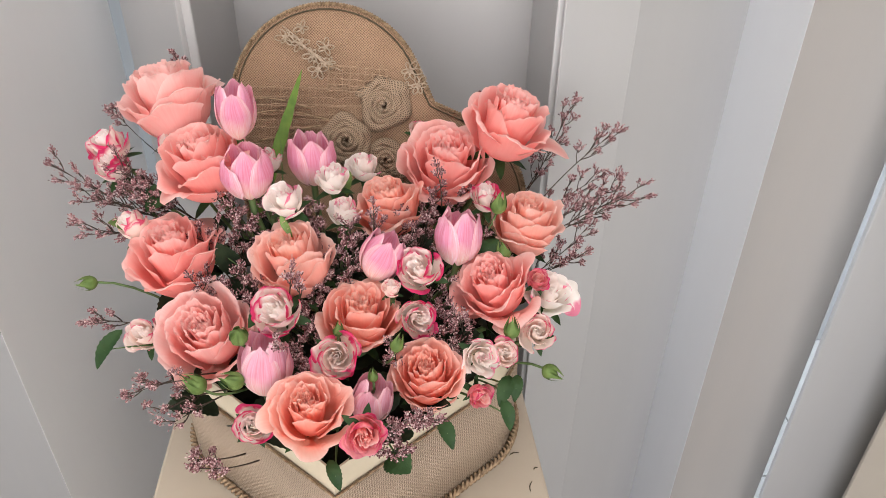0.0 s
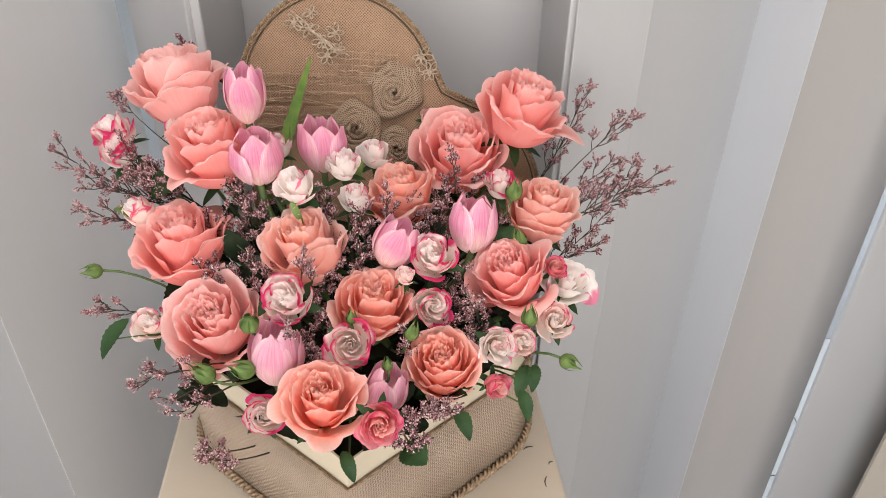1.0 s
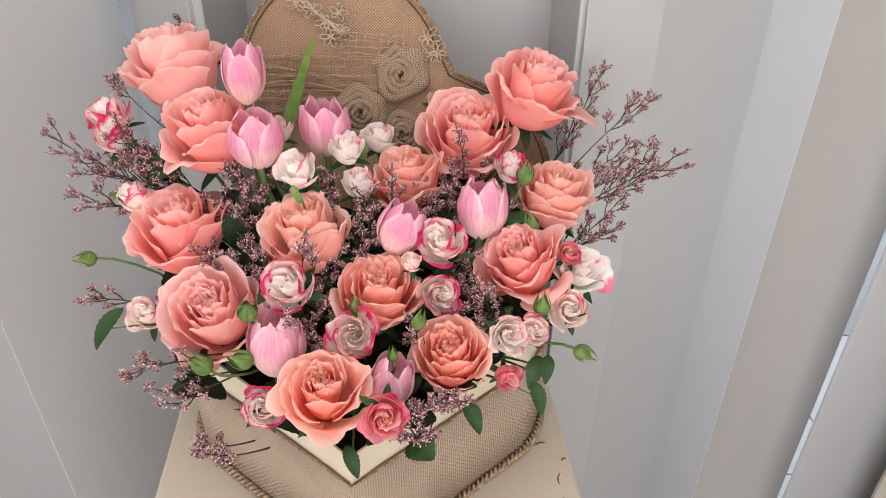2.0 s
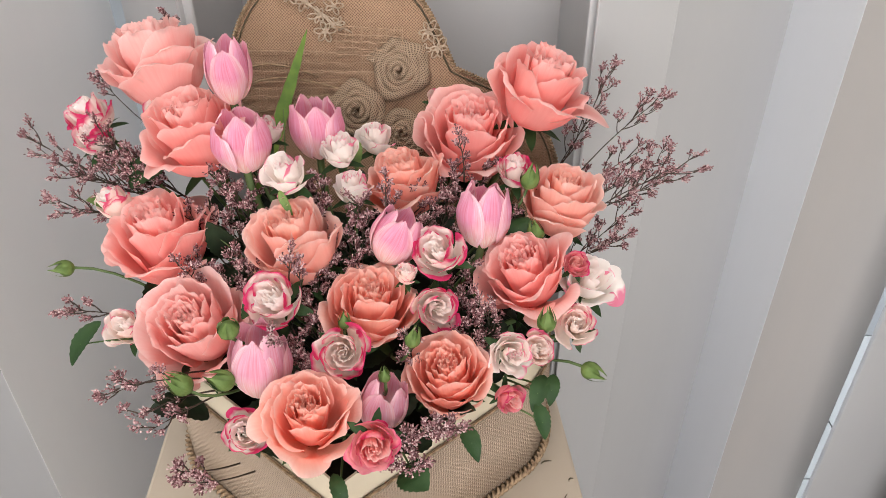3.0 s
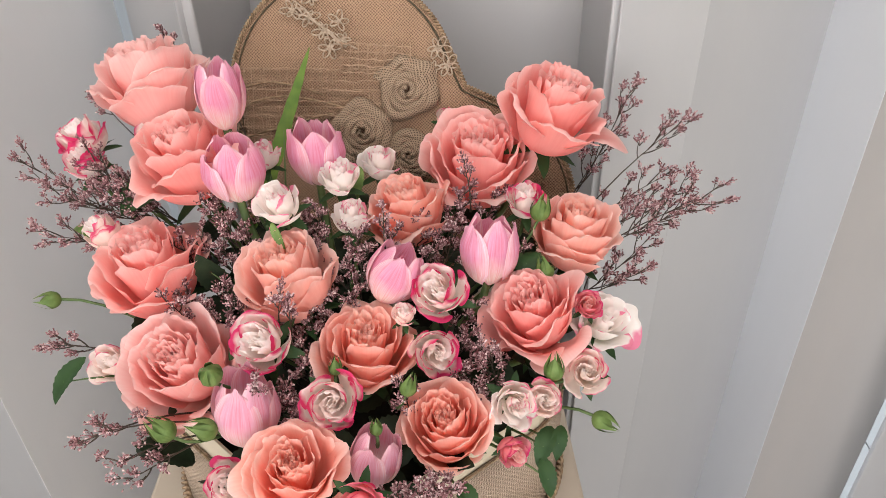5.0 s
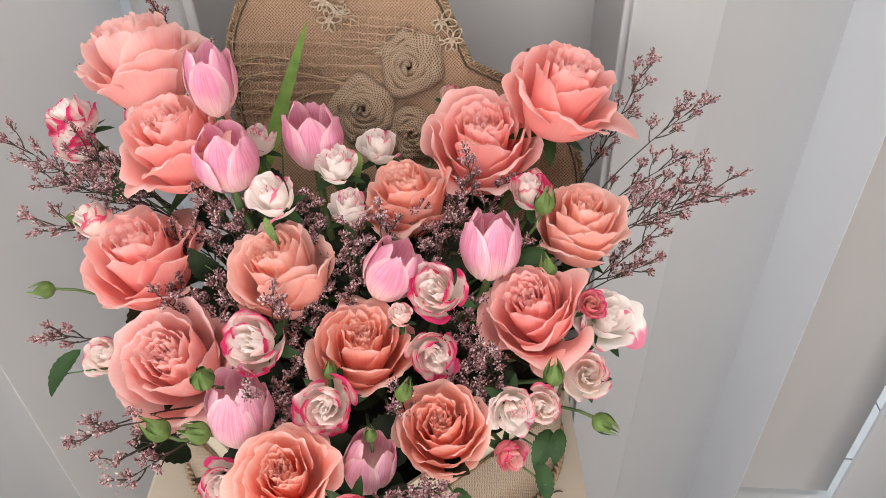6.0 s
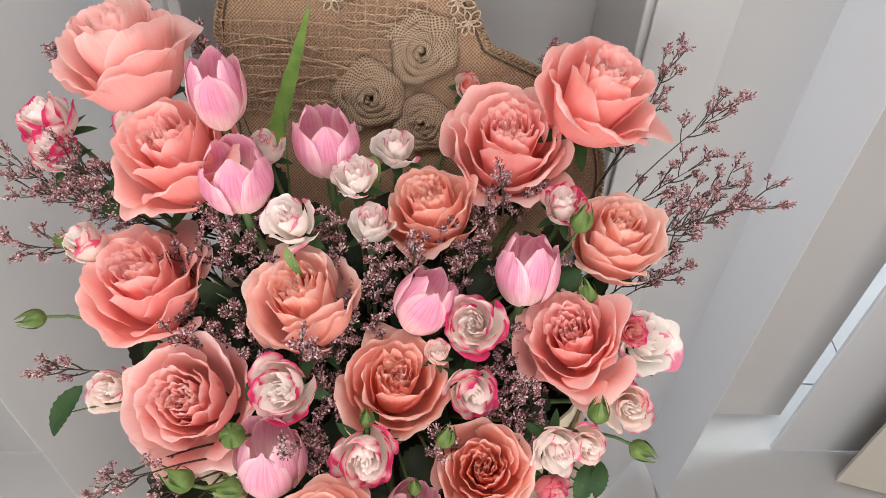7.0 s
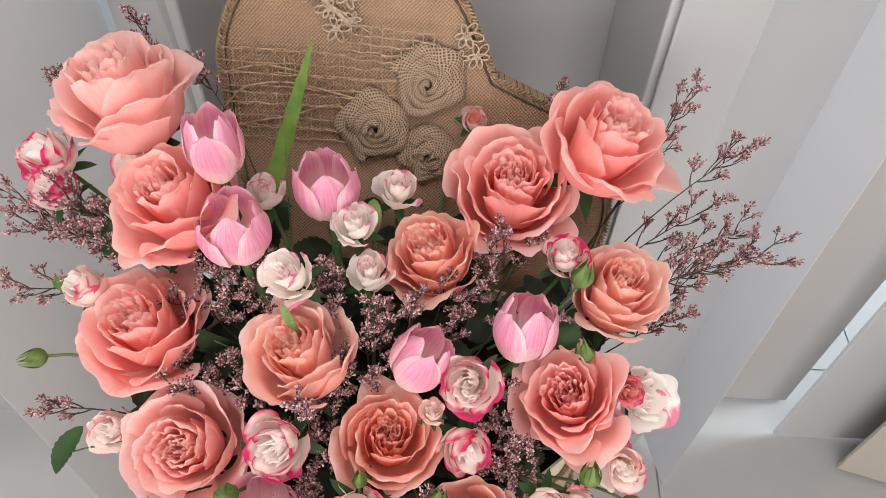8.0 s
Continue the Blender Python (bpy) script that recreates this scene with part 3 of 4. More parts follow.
# ---- flowers ----
def petal_sheet(bm, at, span, rt, height, lip, drop, spiral, rng, rb=0.10, nu=22, nv=14, close=0.0, ruffle=0.05, point=0.0, edge=0.03, tilt=0.0, folds=2.1, roll=0.9, narrow=0.17):
    """One cupped petal round the z axis: span half its angle, rt its radius at the belly, lip how far its edge rolls out."""
    seed = rng.uniform(0, 100)
    rows = []
    tip = rng.uniform(-0.3, 0.3)
    fold = rng.uniform(-0.5, 0.5)
    for i in range(nv):
        v, row = i / (nv - 1), []
        for j in range(nu):
            u = 2 * j / (nu - 1) - 1
            vv = v * (1 - narrow * abs(u) ** 2.3 + point * max(0, 1 - abs(u - tip) * 1.5) ** 1.3)
            ang = at + u * span * (0.40 + 0.60 * min(1, vv) ** 0.55)
            q = min(1.0, vv)
            r = rb * rt + (rt - rb * rt) * math.sin(min(1.0, q * 1.25) * math.pi / 2) ** 0.7
            z = height * (0.10 * q + 0.90 * q ** 1.35)
            r -= close * rt * q ** 3
            t = min(1.12, max(0.0, (vv - 0.58) / 0.42))
            curl = 1 + 0.5 * noise.noise((seed, u * 1.4, 3))
            side = abs(u - 0.4 * fold) ** 2
            r += lip * t * t * curl * (0.55 + roll * side)
            z -= drop * t ** 3 * curl * (0.35 + 1.5 * side)
            r *= 1 + spiral * u + tilt * q
            k = ruffle * rt * q
            r += k * noise.noise((ang * folds, vv * 2.2, seed))
            z += k * 0.8 * noise.noise((ang * 2.6, vv * 1.5, seed + 9))
            w = edge * height * t * t
            r += w * noise.noise((u * 4.0, seed, 1.5))
            z += w * noise.noise((u * 5.0, seed, 7.5))
            row.append((r * math.cos(ang), r * math.sin(ang), z))
        rows.append(row)
    sheet(bm, rows, lambda i, j: (j / (nu - 1), i / (nv - 1)))


CORE = Vector((-0.09, 0.56, 1.16))
count_of = [0]


def stem_to_core(parent, m, r, start=(0, 0, 0), depth=1.0):
    """A stalk from the flower down towards the foam."""
    inv = m.inverted()
    foot = inv @ (Vector(m.translation).lerp(CORE, 0.55 * depth) * 1.0)
    bend = Vector((0, 0, -1)) * (foot.length * 0.35)
    pts = [Vector(start).lerp(bend, t).lerp(bend.lerp(foot, t), t) for t in (0, 0.2, 0.4, 0.6, 0.8, 1.0)]
    bm = bmesh.new()
    tube(bm, pts, r, 6)
    return part("stem", bm, STEM, parent)


def calyx(parent, r, length, n=5, down=0.25):
    """Sepals below the bloom."""
    for k in range(n):
        a = 2 * math.pi * k / n
        d, s = Vector((math.cos(a), math.sin(a), 0)), Vector((-math.sin(a), math.cos(a), 0))
        rows = []
        for i in range(5):
            f = i / 4
            w = r * 0.5 * (1 - f) ** 0.7 * (0.7 + 0.6 * f)
            p = d * (r * 0.25 + length * f) + Vector((0, 0, 0.1 * r - down * length * f * f))
            rows.append([p - s * w, p + Vector((0, 0, -0.15 * w)), p + s * w])
        bm = bmesh.new()
        sheet(bm, rows, lambda i, j: (j / 2, i / 4))
        part("sepal", bm, LEAF, parent)


def bloom(top, r, tall, mat, rng, heart_petals, cup_petals, guard_petals, open_by=1.0, heart_mat=None, heart_size=0.27):
    """The petals of a rose: a tight folded heart, an upright cup that wraps it, and pointed guard petals that roll outwards."""
    spin = rng.uniform(0, 6.28)
    for i in range(heart_petals):
        f = (i + 0.5) / heart_petals
        bm = bmesh.new()
        petal_sheet(bm, spin + i * 2.399 + rng.uniform(-0.3, 0.3), radians(88 - 34 * f), r * (0.04 + heart_size * f) * rng.uniform(0.95, 1.05), tall * rng.uniform(0.93, 1.03) * (0.92 + 0.08 * f), r * 0.03 * f, 0.0,
                    0.20, rng, close=0.20 * (1 - f), ruffle=0.13, point=0.07, edge=0.05, nu=22, nv=9, folds=2.3)
        part("petal", bm, heart_mat or mat, top)
    first = heart_size + 0.05
    for i in range(cup_petals):
        f = (i + 0.5) / cup_petals
        bm = bmesh.new()
        petal_sheet(bm, spin + 1.1 + i * 2.399 + rng.uniform(-0.25, 0.25), radians(72 - 14 * f), r * (first + (0.58 - first) * f) * rng.uniform(0.96, 1.04), tall * (1.03 - 0.12 * f) * rng.uniform(0.96, 1.03), r * (0.02 + 0.15 * f) * open_by * rng.uniform(0.6, 1.5), r * (0.02 + 0.10 * f) * open_by,
                    0.12, rng, close=0.10 * (1 - f), ruffle=0.05, point=0.16, edge=0.04, roll=1.7, narrow=0.24)
        part("petal", bm, mat, top)
    for i in range(guard_petals):
        f = (i + 0.5) / guard_petals
        bm = bmesh.new()
        petal_sheet(bm, spin + 0.4 + i * 2.399 + rng.uniform(-0.3, 0.3), radians(58 - 8 * f) * rng.uniform(0.9, 1.1), r * (0.60 + 0.10 * f) * rng.uniform(0.95, 1.05), tall * (0.86 - 0.26 * f) * rng.uniform(0.90, 1.10), r * (0.16 + 0.22 * f) * open_by * rng.uniform(0.6, 1.3), r * (0.10 + 0.14 * f) * open_by * rng.uniform(0.3, 1.6),
                    0.08, rng, ruffle=0.08, point=0.11, edge=0.06, roll=1.5, narrow=0.26)
        part("petal", bm, mat, top)


def rose(x, y, z, axis, r, mat, label, open_by=1.0, heart_petals=24, guard_petals=9):
    """A full garden rose whose heart lies at the point given."""
    count_of[0] += 1
    rng = random.Random(count_of[0] * 7)
    r, ax = r * 1.13, Vector(axis).normalized()
    m = aim(Vector((x, y, z)) - ax * r * 1.22, ax)
    top = holder("garden_rose", m, label, "rose", "large garden roses")
    bloom(top, r, r * 1.34, mat, rng, heart_petals, 9, guard_petals, open_by, {PALE: PINK_FOLD, PEACH: CORAL_FOLD, CORAL: CORAL_FOLD, SALMON: DEEP}.get(mat))
    calyx(top, r * 0.35, r * 0.6)
    stem_to_core(top, m, 0.0028)
    return top


def spray_rose(x, y, z, axis, r, mat, label, heart_petals=11, open_by=0.6, heart_mat=None):
    """A small spray rose."""
    count_of[0] += 1
    rng = random.Random(count_of[0] * 11)
    r, ax = r * 1.21, Vector(axis).normalized()
    m = aim(Vector((x, y, z)) - ax * r * 1.12, ax)
    top = holder("spray_rose", m, label, "rose", "small spray roses")
    bloom(top, r, r * 1.25, mat, rng, heart_petals, 6, 5, open_by, heart_mat or {BICOLOUR: WHITE_HEART, BLUSH: WHITE_HEART, ROSY: PINK_HEART}.get(mat), 0.22 if mat is CREAM else 0.36)
    calyx(top, r * 0.5, r * 0.8)
    stem_to_core(top, m, 0.0018)
    return top


def tulip(x, y, z, r, ratio, lean=(0, 0, 1), mat=TULIP, label="pink tulip with paler petal edges, half open", gape=0.0):
    """A tulip cup of six petals round its middle point."""
    count_of[0] += 1
    rng = random.Random(count_of[0] * 13)
    h = 2 * r * ratio * 1.12
    ax = Vector(lean).normalized()
    m = aim(Vector((x, y, z)) - ax * h * 0.5, ax, rng.uniform(0, 360))
    top = holder("tulip", m, label, "tulip", "tulips")
    for k in range(6):
        outer = k % 2
        at, size = k * math.pi / 3 + rng.uniform(-0.15, 0.15), (1.0 if outer else 0.86)
        tall = h * (0.92 if outer else 1.0) * rng.uniform(0.90, 1.06)
        seed, rows, flare, lopsided = rng.uniform(0, 99), [], gape + rng.uniform(-0.06, 0.10), rng.uniform(-0.25, 0.25)
        for i in range(15):
            v, row = i / 14, []
            taper = math.sqrt(max(0.0, 1 - (max(0.0, v - 0.46) / 0.56) ** 2.0)) * (0.35 + 0.65 * min(1, v / 0.28) ** 0.6)
            for j in range(15):
                u = 2 * j / 14 - 1
                rad = r * size * (0.16 + 0.86 * math.sin(math.pi * min(1, 0.02 + 0.74 * v ** 0.8)) ** 0.8 - (0.10 - flare) * v * v)
                # a raised midrib, shallow creases beside it, edges that turn in
                rad *= 1 + 0.06 * (1 - u * u) - 0.035 * math.exp(-(u * 6) ** 2) * v + 0.03 * v * noise.noise((u * 5.5, v * 1.2, seed))
                ang = at + (u + lopsided * v * v * (1 - abs(u))) * taper * radians(50) + 0.07 * noise.noise((seed, v * 2, u))
                rim = max(0, v - 0.80) / 0.20
                rad += 0.14 * r * rim * (1 if outer else -0.3) * (0.4 + abs(u)) + 0.03 * r * noise.noise((seed, v * 4, u * 3))
                z = tall * v ** 0.95 + 0.10 * r * rim * noise.noise((u * 4.5, seed, 2)) - 0.10 * r * rim * u * u
                row.append((rad * math.cos(ang), rad * math.sin(ang), z))
            rows.append(row)
        bm = bmesh.new()
        sheet(bm, rows, lambda i, j: (j / 14, i / 14))
        part("petal", bm, mat, top)
    stem_to_core(top, m, 0.0034)
    return top


def rose_bud(x, y, z, direction, r, label="closed green rose bud with long sepals"):
    """A closed bud wrapped in its sepals, with a swelling below."""
    count_of[0] += 1
    rng = random.Random(count_of[0] * 17)
    r *= 0.86
    m = aim((x, y, z), direction)
    top = holder("rose_bud", m, label, "rose bud", "green rose buds")
    bm, rows = bmesh.new(), []
    for i in range(11):
        f = i / 10
        rad = r * max(0.03, math.sin(math.pi * f ** 0.8) ** 0.8) * (1.0 if f < 0.5 else 1 - 0.35 * (f - 0.5))
        rows.append([(rad * math.cos(a) * (1 + 0.05 * math.cos(5 * a)), rad * math.sin(a) * (1 + 0.05 * math.cos(5 * a)), r * (-1.1 + 2.3 * f)) for a in (k * 2 * math.pi / 15 for k in range(15))])
    sheet(bm, rows, lambda i, j: (j / 15, i / 10), closed=True)
    part("bud", bm, BUD, top)
    for k in range(5):
        a = k * 2 * math.pi / 5 + 0.3
        rows = []
        for i in range(8):
            f = i / 7
            rad = r * (1.04 * math.sin(math.pi * min(1, 0.08 + f * 0.86)) ** 0.8 + 0.02)
            w = 0.55 * (1 - f) ** 0.6
            zz = r * (-0.95 + 2.15 * f + 0.8 * f ** 4 + rng.uniform(-0.05, 0.05))
            rows.append([(rad * math.cos(a + s * w), rad * math.sin(a + s * w), zz) for s in (-1, 0, 1)])
        bm = bmesh.new()
        sheet(bm, rows, lambda i, j: (j / 2, i / 7))
        part("sepal", bm, BUD, top)
    stem_to_core(top, m, 0.0012, (0, 0, -r), 0.75)
    return top


def leaf(base, tip, width, mat=LEAF, normal=(0, -0.3, 1), sag=0.006, label="dark green rose leaf", name="rose_leaf", fold=0.25, stalk=True):
    """A pointed leaf with a fold along its midrib, from base to tip."""
    count_of[0] += 1
    a, b = Vector(base), Vector(tip)
    d = b - a
    side = d.cross(Vector(normal)).normalized()
    up = side.cross(d).normalized()
    rows, n = [], 17
    for i in range(n):
        f = i / (n - 1)
        w = width * 0.5 * math.sin(math.pi * f ** 0.8) ** 0.75 * (1 + 0.14 * (i % 2)) + 0.0002
        p = d * f + up * (sag * 4 * f * (1 - f))
        rows.append([p + side * (w * s) + up * (abs(s) * w * fold + 0.05 * w * noise.noise((f * 4, s, count_of[0]))) for s in (-1, -0.5, 0, 0.5, 1)])
    bm = bmesh.new()
    sheet(bm, rows, lambda i, j: (j / 4, i / (n - 1)))
    blade = part("blade" if stalk else name, bm, mat)
    if not stalk:
        blade.matrix_world = Matrix.Translation(a)
        return tagged(blade, label, "leaf", "leaves")
    top = holder(name, Matrix.Translation(a), label, "leaf", "leaves")
    blade.parent = top
    bm = bmesh.new()
    root = (CORE - a) * 0.35
    tube(bm, bow(root, d * 0.55 + up * sag, 0.004, 6), [0.0014, 0.0013, 0.0012, 0.0011, 0.0009, 0.0007, 0.0004], 5)
    part("stalk", bm, STEM, top)
    return top


def floret(bm, p, d, r):
    """A tiny cup on a short calyx."""
    q = Vector(d).to_track_quat("Z", "Y").to_matrix()
    foot = bm.verts.new(p - q @ Vector((0, 0, r * 3.6)))
    ring = [bm.verts.new(p + q @ Vector((0.8 * r * math.cos(a), 0.8 * r * math.sin(a), 0))) for a in (k * 1.2566 for k in range(5))]
    mid = bm.verts.new(p + q @ Vector((0, 0, -r * 0.3)))
    for k in range(5):
        bm.faces.new((foot, ring[(k + 1) % 5], ring[k]))
        bm.faces.new((ring[k], ring[(k + 1) % 5], mid))


def statice(base, tip, spread, heads, seed, label="sprig of dusky pink dried statice", dense=1.0, start=0.35):
    """A branching sprig: one main stalk, forked side stalks, small florets in clusters at their ends."""
    rng = random.Random(seed)
    a, b = Vector(base), Vector(tip)
    d = b - a
    length = d.length
    side = d.orthogonal().normalized()
    stems, blooms = bmesh.new(), bmesh.new()
    main = bow((0, 0, 0), d, 0.05 * length, 8, rng.choice((1, -1)) * side)
    tube(stems, main, [0.0009 - 0.0006 * i / 8 for i in range(9)], 5)

    def cluster(p, direction, size):
        for _ in range(int(rng.randint(12, 18) * dense)):
            off = Vector((rng.gauss(0, 1), rng.gauss(0, 1), rng.gauss(0, 1))).normalized()
            way = (direction * 1.2 + off).normalized()
            e = p + off * size * rng.uniform(0.2, 1.0) + direction * size * rng.uniform(0, 0.9)
            floret(blooms, e, way, rng.uniform(0.0006, 0.00105))

    dn = d.normalized()
    for k in range(heads):
        f = start + (1 - start) * (k + 0.5) / heads
        i = min(7, int(f * 8))
        p = main[i].lerp(main[i + 1], f * 8 - i)
        ang = k * 2.4 + rng.uniform(-0.4, 0.4)
        out = (Matrix.Rotation(ang, 3, dn) @ side)
        way = (dn * rng.uniform(0.9, 1.4) + out * 0.75 + Vector((0, 0, 0.2))).normalized()
        e = p + way * spread * rng.uniform(0.7, 1.15) * (1.1 - 0.4 * f)
        arm = bow(p, e, 0.06 * spread, 4, out)
        tube(stems, arm, [0.0006, 0.0006, 0.0005, 0.0004, 0.0003], 4)
        cluster(e, way, 0.0045)
        for _ in range(3):
            g = rng.uniform(0.55, 0.9)
            p2 = p.lerp(e, g)
            w2 = (way + Vector((rng.uniform(-1, 1), rng.uniform(-1, 1), rng.uniform(-0.3, 1))) * 0.7).normalized()
            e2 = p2 + w2 * spread * rng.uniform(0.22, 0.4)
            tube(stems, [p2, p2.lerp(e2, 0.5), e2], [0.0004, 0.0004, 0.0003], 4)
            cluster(e2, w2, 0.0038)
    cluster(d, dn, 0.006)
    top = holder("statice_sprig", Matrix.Translation(a), label, "filler flower", "statice sprigs")
    part("stalk", stems, TWIG, top)
    part("blossoms", blooms, FLORET, top)["kind"] = "stuff"
    return top


# ---- the arrangement: large roses ----
PALE_TEXT = "pale pink garden rose, wide open, brownish petal tips"
SALMON_TEXT = "salmon pink garden rose in full bloom"
PEACH_TEXT = "peach garden rose with a deep cup"
CORAL_TEXT = "coral orange garden rose in full bloom"
rose(-0.278, 0.683, 1.437, (-0.25, 0.03, 0.96), 0.0506, PALE, PALE_TEXT)
rose(-0.230, 0.615, 1.397, (-0.17, -0.15, 0.97), 0.0458, SALMON, SALMON_TEXT)
rose(-0.249, 0.553, 1.331, (-0.10, -0.14, 0.98), 0.0466, SALMON, SALMON_TEXT)
rose(-0.206, 0.480, 1.289, (-0.03, -0.42, 0.91), 0.0485, PALE, PALE_TEXT, 0.85)
rose(-0.136, 0.537, 1.337, (-0.18, -0.10, 0.98), 0.0424, PEACH, PEACH_TEXT, 0.75)
rose(-0.053, 0.623, 1.343, (-0.22, -0.12, 0.97), 0.0383, CORAL, CORAL_TEXT, 0.8)
rose(0.007, 0.675, 1.367, (-0.01, -0.24, 0.97), 0.0522, SALMON, SALMON_TEXT)
rose(0.079, 0.686, 1.410, (0.27, -0.14, 0.95), 0.0481, SALMON, SALMON_TEXT, 1.05)
rose(0.090, 0.609, 1.335, (0.12, -0.12, 0.98), 0.0401, PEACH, PEACH_TEXT, 0.7)
rose(0.046, 0.530, 1.310, (-0.27, -0.21, 0.94), 0.0397, SALMON, SALMON_TEXT)
rose(-0.067, 0.495, 1.303, (0.11, -0.18, 0.98), 0.0386, CORAL, CORAL_TEXT, 0.8)
rose(-0.010, 0.448, 1.275, (-0.07, -0.29, 0.95), 0.0351, CORAL, CORAL_TEXT, 0.7)
rose(-0.101, 0.398, 1.282, (0.05, -0.26, 0.96), 0.0349, CORAL, CORAL_TEXT)

# ---- tulips ----
tulip(-0.188, 0.623, 1.423, 0.0182, 1.30)
tulip(-0.178, 0.596, 1.374, 0.0232, 1.0)
tulip(-0.128, 0.654, 1.361, 0.0230, 1.15)
tulip(-0.050, 0.540, 1.320, 0.0211, 1.0, (0.45, 0.22, 0.85), gape=-0.12)
tulip(0.019, 0.567, 1.324, 0.0223, 1.10, (0.05, 0.15, 1), gape=-0.08)
tulip(-0.144, 0.448, 1.272, 0.0225, 1.10, (0.05, 0.15, 1), mat=LILAC, label="lilac pink tulip, open at the top", gape=-0.08)
tulip(-0.053, 0.424, 1.256, 0.0175, 1.15, (0.25, 0.15, 1), mat=LILAC, label="small lilac pink tulip", gape=-0.10)

# ---- spray roses ----
CREAM_TEXT = "small cream white spray rose with pink-tipped petals"
BICOLOUR_TEXT = "small white spray rose edged in crimson"
BLUSH_TEXT = "small blush pink spray rose"
ROSY_TEXT = "small rosy pink spray rose"
spray_rose(-0.170, 0.643, 1.370, (-0.01, -0.16, 0.99), 0.0155, CREAM, CREAM_TEXT)
spray_rose(-0.144, 0.571, 1.367, (-0.23, -0.32, 0.92), 0.0202, CREAM, CREAM_TEXT)
spray_rose(-0.105, 0.625, 1.362, (-0.01, -0.22, 0.98), 0.0189, CREAM, CREAM_TEXT)
spray_rose(-0.080, 0.673, 1.351, (-0.01, -0.16, 0.99), 0.0192, CREAM, CREAM_TEXT)
spray_rose(-0.093, 0.601, 1.340, (-0.02, -0.10, 1.00), 0.0179, CREAM, CREAM_TEXT)
spray_rose(0.047, 0.623, 1.345, (-0.02, -0.10, 1.00), 0.0183, BICOLOUR, BICOLOUR_TEXT)
spray_rose(-0.019, 0.520, 1.325, (-0.20, -0.55, 0.81), 0.0218, BICOLOUR, BICOLOUR_TEXT)
spray_rose(-0.015, 0.486, 1.292, (0.24, -0.81, 0.54), 0.0191, BICOLOUR, BICOLOUR_TEXT)
spray_rose(-0.139, 0.473, 1.312, (-0.16, -0.60, 0.78), 0.0233, BICOLOUR, BICOLOUR_TEXT)
spray_rose(-0.290, 0.574, 1.336, (-0.35, -0.14, 0.93), 0.0163, BLUSH, BLUSH_TEXT, 8, 0.2)
spray_rose(-0.337, 0.659, 1.379, (-0.41, -0.16, 0.90), 0.0222, BICOLOUR, BICOLOUR_TEXT)
spray_rose(-0.326, 0.638, 1.365, (-0.16, -0.27, 0.95), 0.0184, BICOLOUR, BICOLOUR_TEXT)
spray_rose(-0.256, 0.642, 1.386, (0.0, -0.30, 0.95), 0.0213, BLUSH, BLUSH_TEXT)
spray_rose(0.110, 0.541, 1.285, (0.22, -0.42, 0.88), 0.0241, CREAM, CREAM_TEXT, 9, 1.1)
spray_rose(-0.082, 0.438, 1.290, (0.07, -0.78, 0.62), 0.0216, BICOLOUR, BICOLOUR_TEXT)
spray_rose(-0.053, 0.368, 1.274, (0.15, -0.84, 0.51), 0.0180, ROSY, ROSY_TEXT)
spray_rose(-0.151, 0.411, 1.241, (0.11, -0.62, 0.78), 0.0180, BICOLOUR, BICOLOUR_TEXT)
spray_rose(0.040, 0.456, 1.274, (0.16, -0.81, 0.56), 0.0182, CREAM, CREAM_TEXT)
spray_rose(0.059, 0.461, 1.275, (0.14, -0.72, 0.68), 0.0134, BLUSH, BLUSH_TEXT)
spray_rose(0.041, 0.446, 1.236, (0.44, -0.87, 0.24), 0.0129, ROSY, ROSY_TEXT, 9, 0.4)
spray_rose(0.089, 0.491, 1.276, (-0.04, -0.61, 0.79), 0.0176, BLUSH, BLUSH_TEXT)
spray_rose(0.093, 0.537, 1.300, (0.02, -0.59, 0.81), 0.0119, ROSY, ROSY_TEXT)
spray_rose(-0.269, 0.501, 1.262, (-0.09, -0.48, 0.87), 0.0177, BLUSH, BLUSH_TEXT)
spray_rose(-0.041, 0.508, 1.312, (-0.01, -0.18, 0.98), 0.0097, BLUSH, BLUSH_TEXT, 8, 0.4)

bud_at = FACE @ Vector((-0.016, -0.030, 0.016))
spray_rose(bud_at.x, bud_at.y, bud_at.z, (0.25, -0.5, 0.85), 0.0130, BLUSH, "small rose bud with a coral heart and pale outer petals", 9, 0.2, CORAL)

# ---- buds ----
rose_bud(-0.325, 0.542, 1.285, (-0.87, -0.45, 0.22), 0.0079)
rose_bud(-0.202, 0.441, 1.254, (-0.79, 0.15, 0.60), 0.0093)
rose_bud(-0.164, 0.427, 1.273, (-0.67, -0.3, 0.6), 0.0088)
rose_bud(-0.161, 0.447, 1.303, (0.15, -0.3, 0.73), 0.0087)
rose_bud(0.103, 0.485, 1.232, (0.87, -0.44, -0.21), 0.0083)
rose_bud(0.065, 0.483, 1.282, (-0.01, 0.3, 0.8), 0.0081)
rose_bud(0.058, 0.605, 1.336, (0.20, 0.3, 0.8), 0.0092)
# The next three small buds stand in for green sepal tips.
rose_bud(-0.083, 0.465, 1.295, (0.02, 0.4, 0.8), 0.0054)
rose_bud(-0.052, 0.431, 1.275, (-0.11, 0.4, 0.8), 0.0048)
rose_bud(-0.034, 0.460, 1.284, (0.25, 0.4, 0.7), 0.0068)
rose_bud(0.061, 0.557, 1.313, (-0.22, 0.4, 0.7), 0.0076)

